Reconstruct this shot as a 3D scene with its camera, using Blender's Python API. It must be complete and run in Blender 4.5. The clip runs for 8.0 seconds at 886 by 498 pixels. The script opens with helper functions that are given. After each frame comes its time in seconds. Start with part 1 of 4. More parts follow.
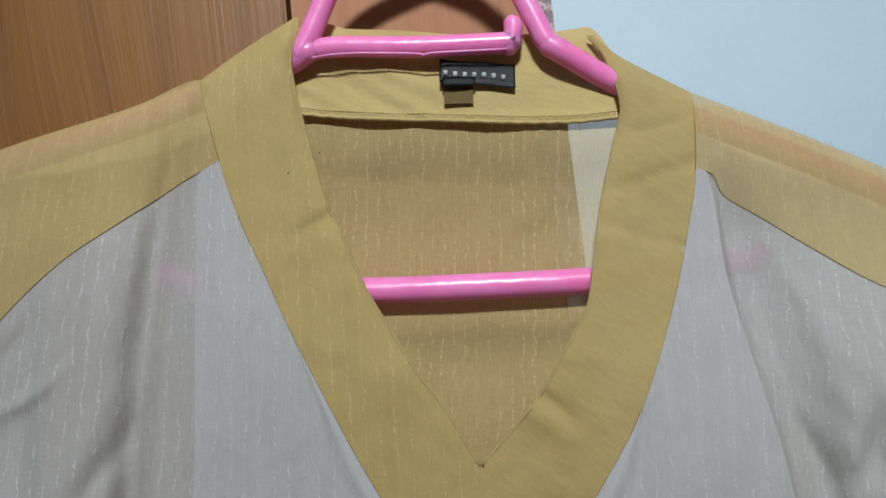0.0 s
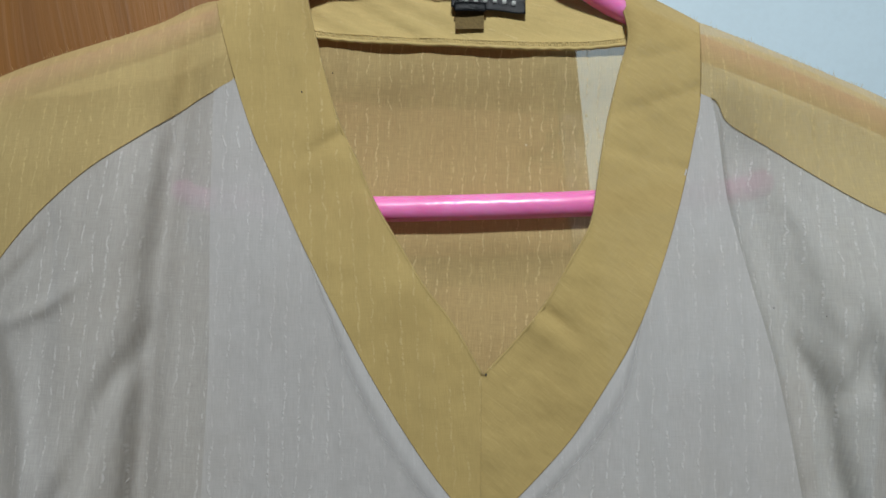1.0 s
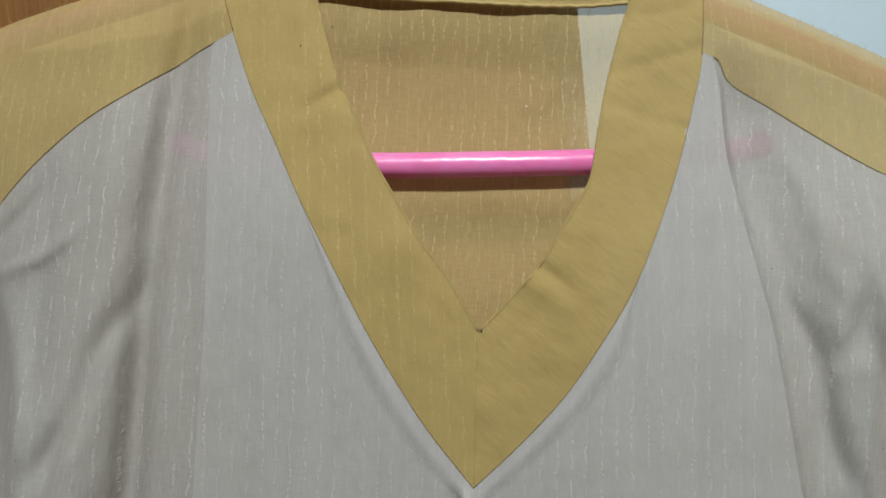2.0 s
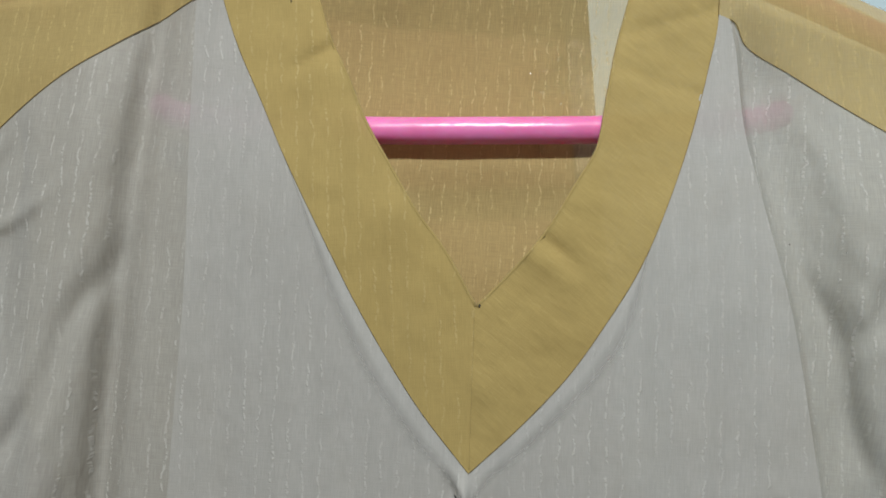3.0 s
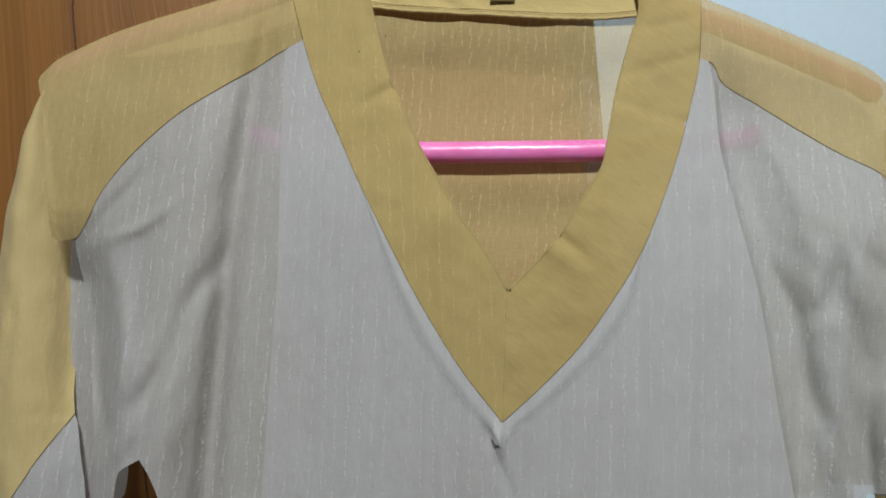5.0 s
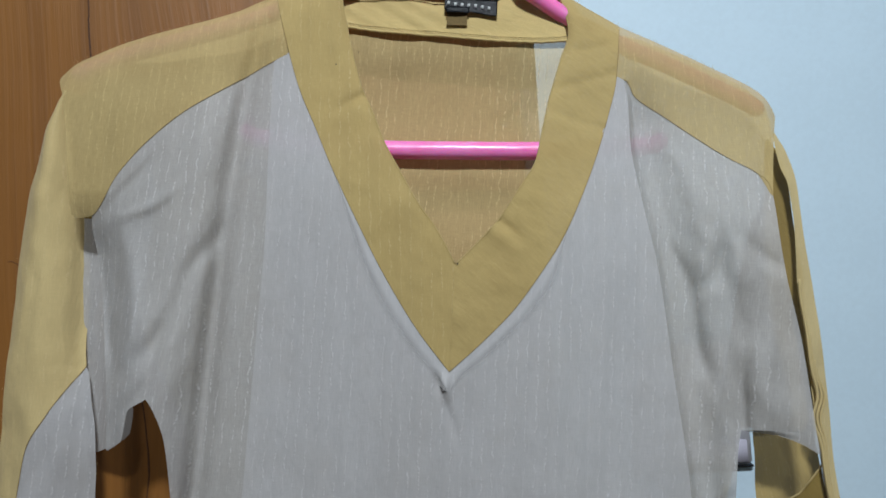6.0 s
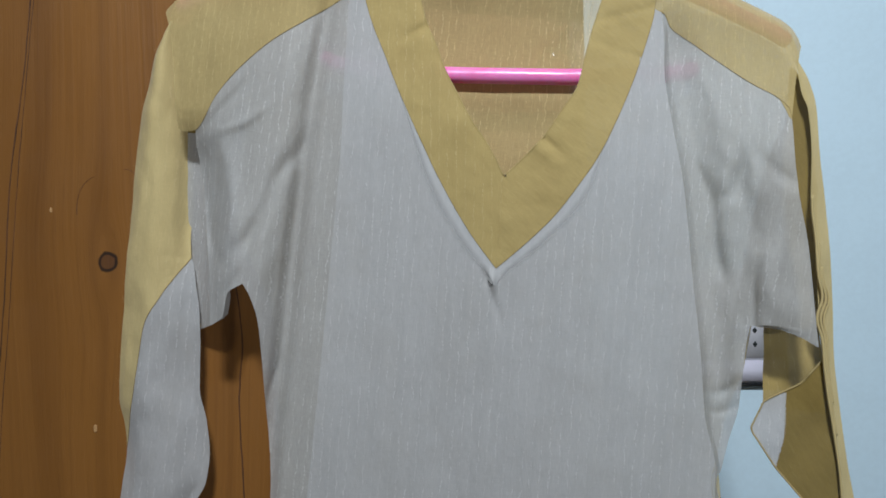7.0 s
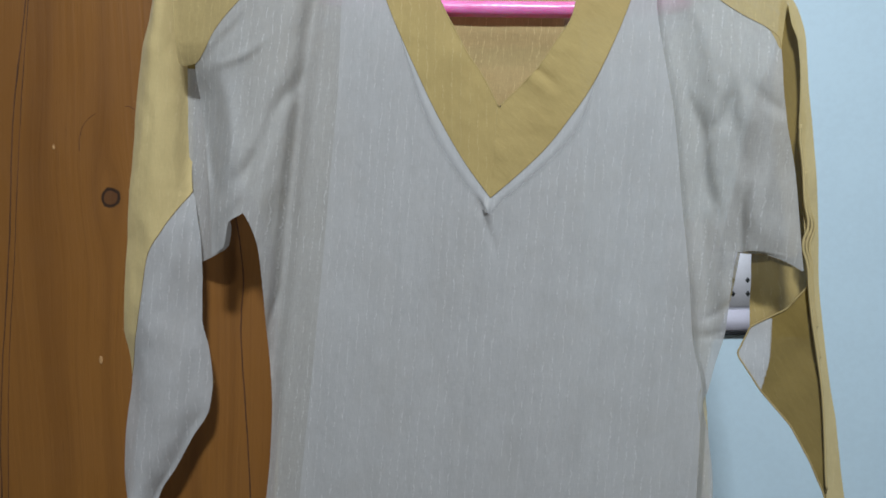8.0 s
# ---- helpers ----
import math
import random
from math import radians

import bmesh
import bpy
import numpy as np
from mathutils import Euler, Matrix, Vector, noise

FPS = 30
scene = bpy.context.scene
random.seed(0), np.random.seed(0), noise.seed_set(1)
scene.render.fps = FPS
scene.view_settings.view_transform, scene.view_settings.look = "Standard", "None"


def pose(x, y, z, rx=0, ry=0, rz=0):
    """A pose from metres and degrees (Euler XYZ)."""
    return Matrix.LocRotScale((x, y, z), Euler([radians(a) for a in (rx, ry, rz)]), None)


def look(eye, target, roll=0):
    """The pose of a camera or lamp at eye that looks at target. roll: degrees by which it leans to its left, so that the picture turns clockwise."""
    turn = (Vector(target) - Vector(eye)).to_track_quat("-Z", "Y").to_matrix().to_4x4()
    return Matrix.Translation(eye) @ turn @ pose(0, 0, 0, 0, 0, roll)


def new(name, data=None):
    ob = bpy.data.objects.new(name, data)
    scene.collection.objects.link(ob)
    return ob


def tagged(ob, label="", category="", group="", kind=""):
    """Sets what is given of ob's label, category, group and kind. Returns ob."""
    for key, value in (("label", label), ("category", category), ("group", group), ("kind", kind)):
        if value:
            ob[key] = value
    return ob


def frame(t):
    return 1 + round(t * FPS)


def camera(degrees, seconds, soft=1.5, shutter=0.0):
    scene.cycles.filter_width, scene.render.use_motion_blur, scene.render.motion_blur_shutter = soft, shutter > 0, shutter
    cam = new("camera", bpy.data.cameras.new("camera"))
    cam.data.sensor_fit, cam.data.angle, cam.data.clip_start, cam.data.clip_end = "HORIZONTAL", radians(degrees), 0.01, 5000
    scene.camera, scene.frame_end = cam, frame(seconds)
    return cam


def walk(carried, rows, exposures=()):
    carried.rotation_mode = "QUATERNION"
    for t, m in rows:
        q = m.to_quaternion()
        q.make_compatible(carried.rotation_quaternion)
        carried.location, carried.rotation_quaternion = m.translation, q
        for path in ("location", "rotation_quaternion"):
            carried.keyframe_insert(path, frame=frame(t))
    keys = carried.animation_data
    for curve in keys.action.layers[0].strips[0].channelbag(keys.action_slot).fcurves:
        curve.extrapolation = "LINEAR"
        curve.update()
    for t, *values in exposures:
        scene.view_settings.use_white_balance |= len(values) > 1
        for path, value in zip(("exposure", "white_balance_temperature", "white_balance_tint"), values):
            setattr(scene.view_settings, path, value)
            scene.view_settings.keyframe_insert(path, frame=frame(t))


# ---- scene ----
# The garment hangs slightly askew against the upright wardrobe: HANG carries its own frame (origin at the tip of the V).
HANG = Matrix.Translation((0, 0, 1.4)) @ Matrix.Rotation(radians(5.5), 4, "Y")
cam = camera(60.0, 8.0, soft=1.7)
PATH = [
    (0, (0.002, -0.299, 1.508), (-0.093, 1.685, 1.734), -0.7),
    (0.5, (-0.001, -0.3, 1.496), (-0.111, 1.686, 1.705), -0.1),
    (1, (0.002, -0.306, 1.485), (-0.111, 1.684, 1.641), 0.5),
    (1.5, (0.004, -0.308, 1.476), (-0.116, 1.684, 1.604), 1.0),
    (3, (0.004, -0.284, 1.463), (-0.11, 1.709, 1.582), 2.1),
    (3.5, (-0.001, -0.278, 1.452), (-0.122, 1.715, 1.573), 2.7),
    (4, (0.002, -0.28, 1.461), (-0.128, 1.711, 1.6), 2.4),
    (4.2, (0.0, -0.291, 1.478), (-0.115, 1.703, 1.587), 1.8),
    (5.3, (0.001, -0.383, 1.44), (-0.186, 1.602, 1.611), 2.0),
    (5.5, (-0.006, -0.396, 1.437), (-0.157, 1.59, 1.613), 2.3),
    (6, (0.016, -0.434, 1.428), (-0.088, 1.555, 1.609), 2.7),
    (6.5, (0.038, -0.467, 1.42), (-0.141, 1.524, 1.487), 4.2),
    (7, (0.029, -0.501, 1.408), (-0.227, 1.482, 1.411), 4.2),
    (7.5, (0.03, -0.511, 1.399), (-0.214, 1.474, 1.39), 4.1),
    (8, (0.035, -0.513, 1.38), (-0.214, 1.47, 1.311), 4.2),
]

LIFT = HANG @ Matrix.Translation((0, 0, -1.4))
EXPO = [(0.0, -0.02, 6450, 8), (1.0, 0.0, 6650, 7), (1.5, 0.0, 6900, 7), (3.0, 0.05, 7050, 5), (4.2, 0.05, 7100, 6), (5.5, 0.06, 6350, 9), (6.5, 0.12, 6250, 8), (8.0, 0.18, 6200, 7)]
walk(cam, [(t, LIFT @ look(eye, target, roll)) for t, eye, target, roll in PATH], EXPO)

# ---- light: one lamp under the ceiling, above and behind the camera, faint room bounce ----
world = bpy.data.worlds.new("world")
scene.world = world
world.use_nodes = True
world.node_tree.nodes["Background"].inputs[0].default_value = (0.80, 0.90, 1.0, 1)
world.node_tree.nodes["Background"].inputs[1].default_value = 0.02


def lamp(name, eye, target, sx, sy, watts, color):
    data = bpy.data.lights.new(name, "AREA")
    data.shape, data.size, data.size_y, data.energy, data.color = "RECTANGLE", sx, sy, watts, color
    ob = new(name, data)
    ob.matrix_world = look(eye, target)
    return ob


lamp("ceiling_lamp", (0.12, -1.15, 2.38), (0, 0, 1.4), 0.18, 0.10, 24.0, (0.94, 0.99, 1.02))


# ---- small node language ----
class Nodes:
    def __init__(self, name):
        self.mat = bpy.data.materials.new(name)
        self.mat.use_nodes = True
        self.tree = self.mat.node_tree
        self.tree.nodes.clear()
        self.out = self.tree.nodes.new("ShaderNodeOutputMaterial")
        self.pos = self.tree.nodes.new("ShaderNodeTexCoord").outputs["Object"]

    def plug(self, socket, value):
        if isinstance(value, bpy.types.NodeSocket):
            self.tree.links.new(value, socket)
        elif value is not None:
            socket.default_value = value

    def math(self, op, a, b=None, c=None, clamp=False):
        n = self.tree.nodes.new("ShaderNodeMath")
        n.operation, n.use_clamp = op, clamp
        for s, v in zip(n.inputs, (a, b, c)):
            self.plug(s, v)
        return n.outputs[0]

    def split(self, v):
        n = self.tree.nodes.new("ShaderNodeSeparateXYZ")
        self.plug(n.inputs[0], v)
        return n.outputs

    def join(self, x, y, z):
        n = self.tree.nodes.new("ShaderNodeCombineXYZ")
        for s, v in zip(n.inputs, (x, y, z)):
            self.plug(s, v)
        return n.outputs[0]

    def turned(self, v, degrees, scale=(1, 1, 1)):
        n = self.tree.nodes.new("ShaderNodeMapping")
        self.plug(n.inputs["Vector"], v)
        n.inputs["Rotation"].default_value = (0, radians(degrees), 0)
        n.inputs["Scale"].default_value = scale
        return n.outputs[0]

    def noise(self, v, scale, detail=2.0, rough=0.5):
        n = self.tree.nodes.new("ShaderNodeTexNoise")
        self.plug(n.inputs["Vector"], v)
        n.inputs["Scale"].default_value, n.inputs["Detail"].default_value, n.inputs["Roughness"].default_value = scale, detail, rough
        return n.outputs[0]

    def ramp(self, v, lo, hi):
        n = self.tree.nodes.new("ShaderNodeMapRange")
        n.interpolation_type = "SMOOTHSTEP"
        self.plug(n.inputs[0], v)
        n.inputs[1].default_value, n.inputs[2].default_value = lo, hi
        return n.outputs[0]

    def mix(self, f, a, b):
        n = self.tree.nodes.new("ShaderNodeMix")
        n.data_type = "RGBA"
        self.plug(n.inputs[0], f)
        self.plug(n.inputs[6], a if isinstance(a, bpy.types.NodeSocket) else (*a, 1))
        self.plug(n.inputs[7], b if isinstance(b, bpy.types.NodeSocket) else (*b, 1))
        return n.outputs[2]

    def bump(self, h, strength, distance):
        n = self.tree.nodes.new("ShaderNodeBump")
        n.inputs["Strength"].default_value, n.inputs["Distance"].default_value = strength, distance
        self.plug(n.inputs["Height"], h)
        return n.outputs[0]

    def shiny(self, color, rough, normal=None, coat=0.0, ior=1.5, sheen=0.0):
        n = self.tree.nodes.new("ShaderNodeBsdfPrincipled")
        self.plug(n.inputs["Base Color"], color if isinstance(color, bpy.types.NodeSocket) else (*color, 1))
        self.plug(n.inputs["Roughness"], rough)
        n.inputs["IOR"].default_value = ior
        self.plug(n.inputs["Coat Weight"], coat)
        n.inputs["Coat Roughness"].default_value = 0.12
        n.inputs["Sheen Weight"].default_value = sheen
        if normal is not None:
            self.plug(n.inputs["Normal"], normal)
            self.plug(n.inputs["Coat Normal"], normal)
        return n.outputs[0]

    def end(self, shader):
        self.tree.links.new(shader, self.out.inputs[0])
        return self.mat


def cloth(name, color, thread, open_weave, glow, turn=0.0, pitch=0.0058, slub=0.56, fade=False):
    """Hand-woven voile: fine weave, broken wavy slub threads, light passing through and between the threads."""
    n = Nodes(name)
    v = n.turned(n.pos, turn)
    x, y, z = n.split(v)
    sway = n.math("MULTIPLY_ADD", n.noise(n.join(n.math("MULTIPLY", x, 0.6), 0.0, z), 130, 2), 0.0044, -0.0022)
    s = n.math("DIVIDE", n.math("ADD", x, sway), pitch)
    row = n.math("FLOOR", s)
    d = n.math("ABSOLUTE", n.math("SUBTRACT", n.math("FRACT", s), 0.5))
    thick = n.noise(n.join(n.math("MULTIPLY", row, 1.37), 0.0, n.math("MULTIPLY", z, 700)), 1.0, 1)
    line = n.math("SUBTRACT", 1.0, n.ramp(n.math("SUBTRACT", d, n.math("MULTIPLY", thick, 0.05)), 0.012, 0.07))
    dash = n.ramp(n.noise(n.join(n.math("MULTIPLY", row, 3.71), 0.0, n.math("MULTIPLY", z, 120)), 1.0, 3), 0.41, 0.53)
    patchy = n.math("MULTIPLY_ADD", n.ramp(n.noise(n.join(x, 0.0, n.math("MULTIPLY", z, 0.5)), 34, 2), 0.34, 0.62), 0.7, 0.3)
    slubs = n.math("MULTIPLY", n.math("MULTIPLY", line, dash), patchy)
    beads = n.noise(n.join(n.math("MULTIPLY", x, 500), 0, n.math("MULTIPLY", z, 620)), 1.0, 1)
    slubs = n.math("MULTIPLY", slubs, n.math("MULTIPLY_ADD", n.ramp(beads, 0.40, 0.56), 0.88, 0.12))
    warp = n.noise(n.join(n.math("MULTIPLY", x, 2600), 0, n.math("MULTIPLY", z, 140)), 1.0, 2)
    weft = n.noise(n.join(n.math("MULTIPLY", x, 140), 0, n.math("MULTIPLY", z, 2600)), 1.0, 2)
    weave = n.math("ADD", n.math("MULTIPLY", warp, 0.6), n.math("MULTIPLY", weft, 0.4))
    cloud = n.noise(v, 26, 3, 0.6)
    c = n.mix(n.ramp(weave, 0.36, 0.64), tuple(k * 0.95 for k in color), tuple(min(1, k * 1.035) for k in color))
    c = n.mix(n.math("MULTIPLY", n.ramp(cloud, 0.42, 0.75), 0.25), c, tuple(k * f for k, f in zip(color, (0.84, 0.80, 0.74))))
    slack = n.noise(n.join(n.math("MULTIPLY", x, 130), 0, n.math("MULTIPLY", z, 9)), 1.0, 3, 0.6)
    c = n.mix(n.math("MULTIPLY", n.ramp(slack, 0.4, 0.7), 0.3), c, tuple(k * 0.84 for k in color))
    c = n.mix(n.math("MULTIPLY", slubs, slub), c, thread)
    h = n.math("ADD", weave, n.math("MULTIPLY", slubs, 1.9 * slub))
    crush = n.noise(n.turned(v, 25, (1.0, 1.0, 0.55)), 60, 3, 0.55)
    normal = n.bump(n.math("ADD", n.math("MULTIPLY", h, 0.00022), n.math("MULTIPLY", crush, 0.0022)), 0.75, 1.0)
    face = n.shiny(c, 0.85, normal, sheen=0.12)
    t = n.tree.nodes.new("ShaderNodeBsdfTranslucent")
    n.plug(t.inputs[0], c)
    n.plug(t.inputs[1], normal)
    m1 = n.tree.nodes.new("ShaderNodeMixShader")
    m1.inputs[0].default_value = glow
    n.tree.links.new(face, m1.inputs[1])
    n.tree.links.new(t.outputs[0], m1.inputs[2])
    hole = n.tree.nodes.new("ShaderNodeBsdfTransparent")
    m2 = n.tree.nodes.new("ShaderNodeMixShader")
    gaps = n.math("MULTIPLY", n.math("MULTIPLY_ADD", n.ramp(weave, 0.7, 0.3), 0.4, 0.8), open_weave)
    n.plug(m2.inputs[0], n.math("MULTIPLY", gaps, n.math("MULTIPLY_ADD", slubs, -0.7, 1.0), clamp=True))
    if fade:
        worn = n.tree.nodes.new("ShaderNodeAttribute")
        worn.attribute_name = "thin"
        n.plug(m2.inputs[0], n.math("MAXIMUM", worn.outputs["Fac"], 0.04))
    n.tree.links.new(m1.outputs[0], m2.inputs[1])
    n.tree.links.new(hole.outputs[0], m2.inputs[2])
    return n.end(m2.outputs[0])


GOLD, GOLD_THREAD = (0.485, 0.365, 0.158), (0.66, 0.53, 0.30)
# the gold darkened: shade inside the sleeves is put into the colour
GOLD_SHADED = (0.21, 0.142, 0.032)
IVORY, IVORY_THREAD = (0.487, 0.479, 0.486), (0.65, 0.642, 0.647)
ivory_cloth = cloth("ivory_voile", IVORY, IVORY_THREAD, 0.12, 0.25)
ivory_side = cloth("ivory_single", (0.495, 0.484, 0.48), IVORY_THREAD, 0.22, 0.25, -2)
ivory_lined = cloth("ivory_lined", IVORY, IVORY_THREAD, 0.07, 0.25)
ivory_dense = cloth("ivory_double", IVORY, IVORY_THREAD, 0.02, 0.2)
ivory_allowance = cloth("ivory_seam_allowance", (0.50, 0.492, 0.498), IVORY_THREAD, 0.04, 0.2, fade=True)
gold_cloth = cloth("gold_voile", (0.52, 0.397, 0.176), GOLD_THREAD, 0.21, 0.25, 2, slub=0.16)
gold_back = cloth("gold_voile_single", (0.60, 0.46, 0.215), (0.78, 0.63, 0.37), 0.32, 0.3, -1.5, 0.0048, 0.5)
BAND = (0.43, 0.318, 0.122)
gold_band_l = cloth("gold_band_straight", BAND, GOLD_THREAD, 0.04, 0.15, 4, slub=0.3)
gold_band_r = cloth("gold_band_bias", BAND, GOLD_THREAD, 0.04, 0.15, 52, 0.004, slub=0.06)
gold_in_shade = cloth("gold_voile_shaded", GOLD_SHADED, (0.28, 0.21, 0.08), 0.015, 0.12, 30, slub=0.2)
# gold between lit and shaded: the hem's shade painted into the sleeve back
gold_half_shaded = cloth("gold_voile_half_shaded", (0.37, 0.265, 0.09), GOLD_THREAD, 0.03, 0.2, 12, slub=0.2)
# paler than the yoke: light through the single layer is in the colour
gold_flap = cloth("gold_voile_sleeve", (0.58, 0.455, 0.215), GOLD_THREAD, 0.04, 0.2, 1, slub=0.3)
gold_facing = cloth("gold_facing", (0.55, 0.42, 0.175), GOLD_THREAD, 0.02, 0.15, 70, 0.006, slub=0.3)


def plain(name, color, rough, grain=200.0, amount=0.2, relief=0.0004, coat=0.0):
    n = Nodes(name)
    a, b = n.noise(n.pos, grain, 3), n.noise(n.pos, grain * 0.07, 3)
    k = n.math("ADD", n.math("MULTIPLY", a, 0.5), n.math("MULTIPLY", b, 0.5))
    c = n.mix(n.ramp(k, 0.35, 0.65), tuple(q * (1 - amount) for q in color), tuple(min(1, q * (1 + amount)) for q in color))
    return n.end(n.shiny(c, rough, n.bump(n.math("MULTIPLY", a, relief), 0.6, 1.0), coat))


seam_thread = plain("seam_thread", (0.26, 0.185, 0.075), 0.9, 900)
lint_dark = plain("dark_lint", (0.03, 0.028, 0.03), 0.9, 900)
label_cloth = plain("black_satin", (0.012, 0.016, 0.022), 0.5, 1800, 0.4)
# brown for the shade painted below the label
label_shade_brown = plain("brown_label_shade", (0.13, 0.088, 0.03), 0.9, 900)
label_print = plain("pale_thread", (0.40, 0.42, 0.42), 0.8, 1500)
wall_paint = plain("pale_blue_wall_paint", (0.64, 0.80, 0.92), 0.6, 160, 0.02, 0.00012)
# for walls out of view, dark so that less light bounces back
unseen_wall_paint = plain("unseen_wall_grey", (0.22, 0.23, 0.24), 0.7, 60, 0.05)
ceiling_paint = plain("white_ceiling_paint", (0.8, 0.8, 0.78), 0.8, 60, 0.03)
floor_tile = plain("beige_floor_tile", (0.45, 0.40, 0.33), 0.35, 30, 0.1)
switch_plastic = plain("white_switch_plastic", (0.80, 0.79, 0.86), 0.55, 300, 0.03, 0.0001)
switch_lilac = plain("lilac_switch_plastic", (0.72, 0.69, 0.82), 0.6, 300, 0.03, 0.0001)
switch_black = plain("black_socket_hole", (0.01, 0.012, 0.014), 0.5, 300)
crack_dark = plain("dark_wood_crack", (0.065, 0.024, 0.007), 0.8, 500, 0.4)
scuff_wood = plain("pale_scuffed_wood", (0.36, 0.20, 0.08), 0.7, 600)
carcass_wood = plain("brown_carcass_wood", (0.22, 0.10, 0.035), 0.5, 40)


def pink_plastic():
    n = Nodes("pink_moulded_plastic")
    k = n.noise(n.pos, 45, 3)
    c = n.mix(n.ramp(k, 0.35, 0.7), (0.76, 0.195, 0.46), (0.80, 0.245, 0.54))
    sh = n.tree.nodes.new("ShaderNodeBsdfPrincipled")
    n.plug(sh.inputs["Base Color"], c)
    sh.inputs["Roughness"].default_value = 0.3
    sh.inputs["Subsurface Weight"].default_value = 0.6
    sh.inputs["Subsurface Radius"].default_value = (0.006, 0.002, 0.004)
    sh.inputs["Subsurface Scale"].default_value = 1.0
    n.plug(sh.inputs["Normal"], n.bump(n.math("MULTIPLY", n.noise(n.pos, 120, 2), 0.0008), 0.5, 1.0))
    return n.end(sh.outputs[0])


def varnished(name, light, dark, knots, gloss_spot=None, ring=170.0):
    """Varnished softwood with the grain upright, bent round its knots."""
    n = Nodes(name)
    x, y, z = n.split(n.pos)
    u = x
    swirl = None
    rims, cores = None, None
    for kx, kz, r in knots:
        dx, dz = n.math("SUBTRACT", x, kx), n.math("SUBTRACT", z, kz)
        wob = n.math("MULTIPLY_ADD", n.noise(n.pos, 150, 2), 0.003, -0.0015)
        d = n.math("ADD", n.math("SQRT", n.math("ADD", n.math("MULTIPLY", dx, dx), n.math("MULTIPLY", dz, dz))), wob)
        far = n.math("SQRT", n.math("ADD", n.math("MULTIPLY", dx, dx), n.math("MULTIPLY", n.math("MULTIPLY", dz, dz), 0.12)))
        pull = n.math("MULTIPLY", n.math("EXPONENT", n.math("MULTIPLY", far, -1 / (r * 3.5))), r * 2.6)
        u = n.math("SUBTRACT", u, n.math("MULTIPLY", pull, n.math("DIVIDE", dx, n.math("ADD", far, 0.004))))
        rim = n.math("SUBTRACT", 1.0, n.ramp(n.math("ABSOLUTE", n.math("SUBTRACT", d, r)), 0.0004, 0.0019))
        core = n.math("SUBTRACT", 1.0, n.ramp(d, r * 0.9, r * 1.1))
        rims = rim if rims is None else n.math("MAXIMUM", rims, rim)
        cores = core if cores is None else n.math("MAXIMUM", cores, core)
    bend = n.math("MULTIPLY_ADD", n.noise(n.join(n.math("MULTIPLY", x, 2.2), 0, n.math("MULTIPLY", z, 0.9)), 2.0, 2), 0.09, -0.045)
    u = n.math("ADD", u, bend)
    bands = n.math("MULTIPLY_ADD", n.math("SINE", n.math("MULTIPLY_ADD", u, ring, n.math("MULTIPLY", n.noise(n.join(n.math("MULTIPLY", u, 14), 0, n.math("MULTIPLY", z, 1.0)), 1.0, 2), 9.0))), 0.5, 0.5)
    streak = n.noise(n.join(n.math("MULTIPLY", u, 330), 0, n.math("MULTIPLY", z, 5.0)), 1.0, 4, 0.6)
    pores = n.noise(n.join(n.math("MULTIPLY", x, 1500), 0, n.math("MULTIPLY", z, 40)), 1.0, 2)
    broad = n.noise(n.join(n.math("MULTIPLY", u, 9), 0, n.math("MULTIPLY", z, 1.6)), 1.0, 3)
    f = n.math("ADD", n.math("MULTIPLY", n.math("POWER", bands, 4.0), 0.26), n.math("MULTIPLY", n.ramp(streak, 0.42, 0.75), 0.22))
    f = n.math("ADD", f, n.math("MULTIPLY", n.ramp(broad, 0.4, 0.7), 0.35), clamp=True)
    c = n.mix(f, light, dark)
    c = n.mix(n.math("MULTIPLY", n.ramp(pores, 0.58, 0.75), 0.25), c, tuple(q * 0.5 for q in dark))
    if cores is not None:
        c = n.mix(n.math("MULTIPLY", cores, 0.8), c, (0.075, 0.028, 0.009))
        c = n.mix(n.math("MULTIPLY", rims, 0.9), c, (0.010, 0.004, 0.002))
    rough = n.math("MULTIPLY_ADD", n.noise(n.pos, 30, 3), 0.2, 0.42)
    h = n.math("MULTIPLY", streak, 0.0006)
    coat = 0.0
    if gloss_spot:
        gx, gz, gr = gloss_spot
        d = n.math("SQRT", n.math("ADD", n.math("POWER", n.math("SUBTRACT", x, gx), 2.0), n.math("MULTIPLY", n.math("POWER", n.math("SUBTRACT", z, gz), 2.0), 0.25)))
        spot = n.math("SUBTRACT", 1.0, n.ramp(n.math("ADD", d, n.math("MULTIPLY_ADD", n.noise(n.pos, 90, 3), 0.03, -0.015)), gr * 0.4, gr))
        coat = spot
        h = n.math("ADD", h, n.math("MULTIPLY", n.math("MULTIPLY", spot, n.noise(n.join(n.math("MULTIPLY", x, 520), 0, n.math("MULTIPLY", z, 260)), 1.0, 2)), 0.0014))
        dirt = n.math("MULTIPLY", spot, n.ramp(n.noise(n.pos, 130, 4, 0.7), 0.5, 0.6))
        c = n.mix(n.math("MULTIPLY", dirt, 0.85), c, (0.04, 0.03, 0.015))
    return n.end(n.shiny(c, rough, n.bump(h, 0.6, 1.0), coat, 1.5 if not gloss_spot else 1.12))


door_wood = varnished("honey_varnished_pine", (0.21, 0.085, 0.0145), (0.10, 0.036, 0.005), [(-0.2985, 1.409, 0.0068)])
panel_wood = varnished("reddish_plywood", (0.40, 0.20, 0.115), (0.29, 0.13, 0.07), [], (0.052, 1.556, 0.024), 420.0)


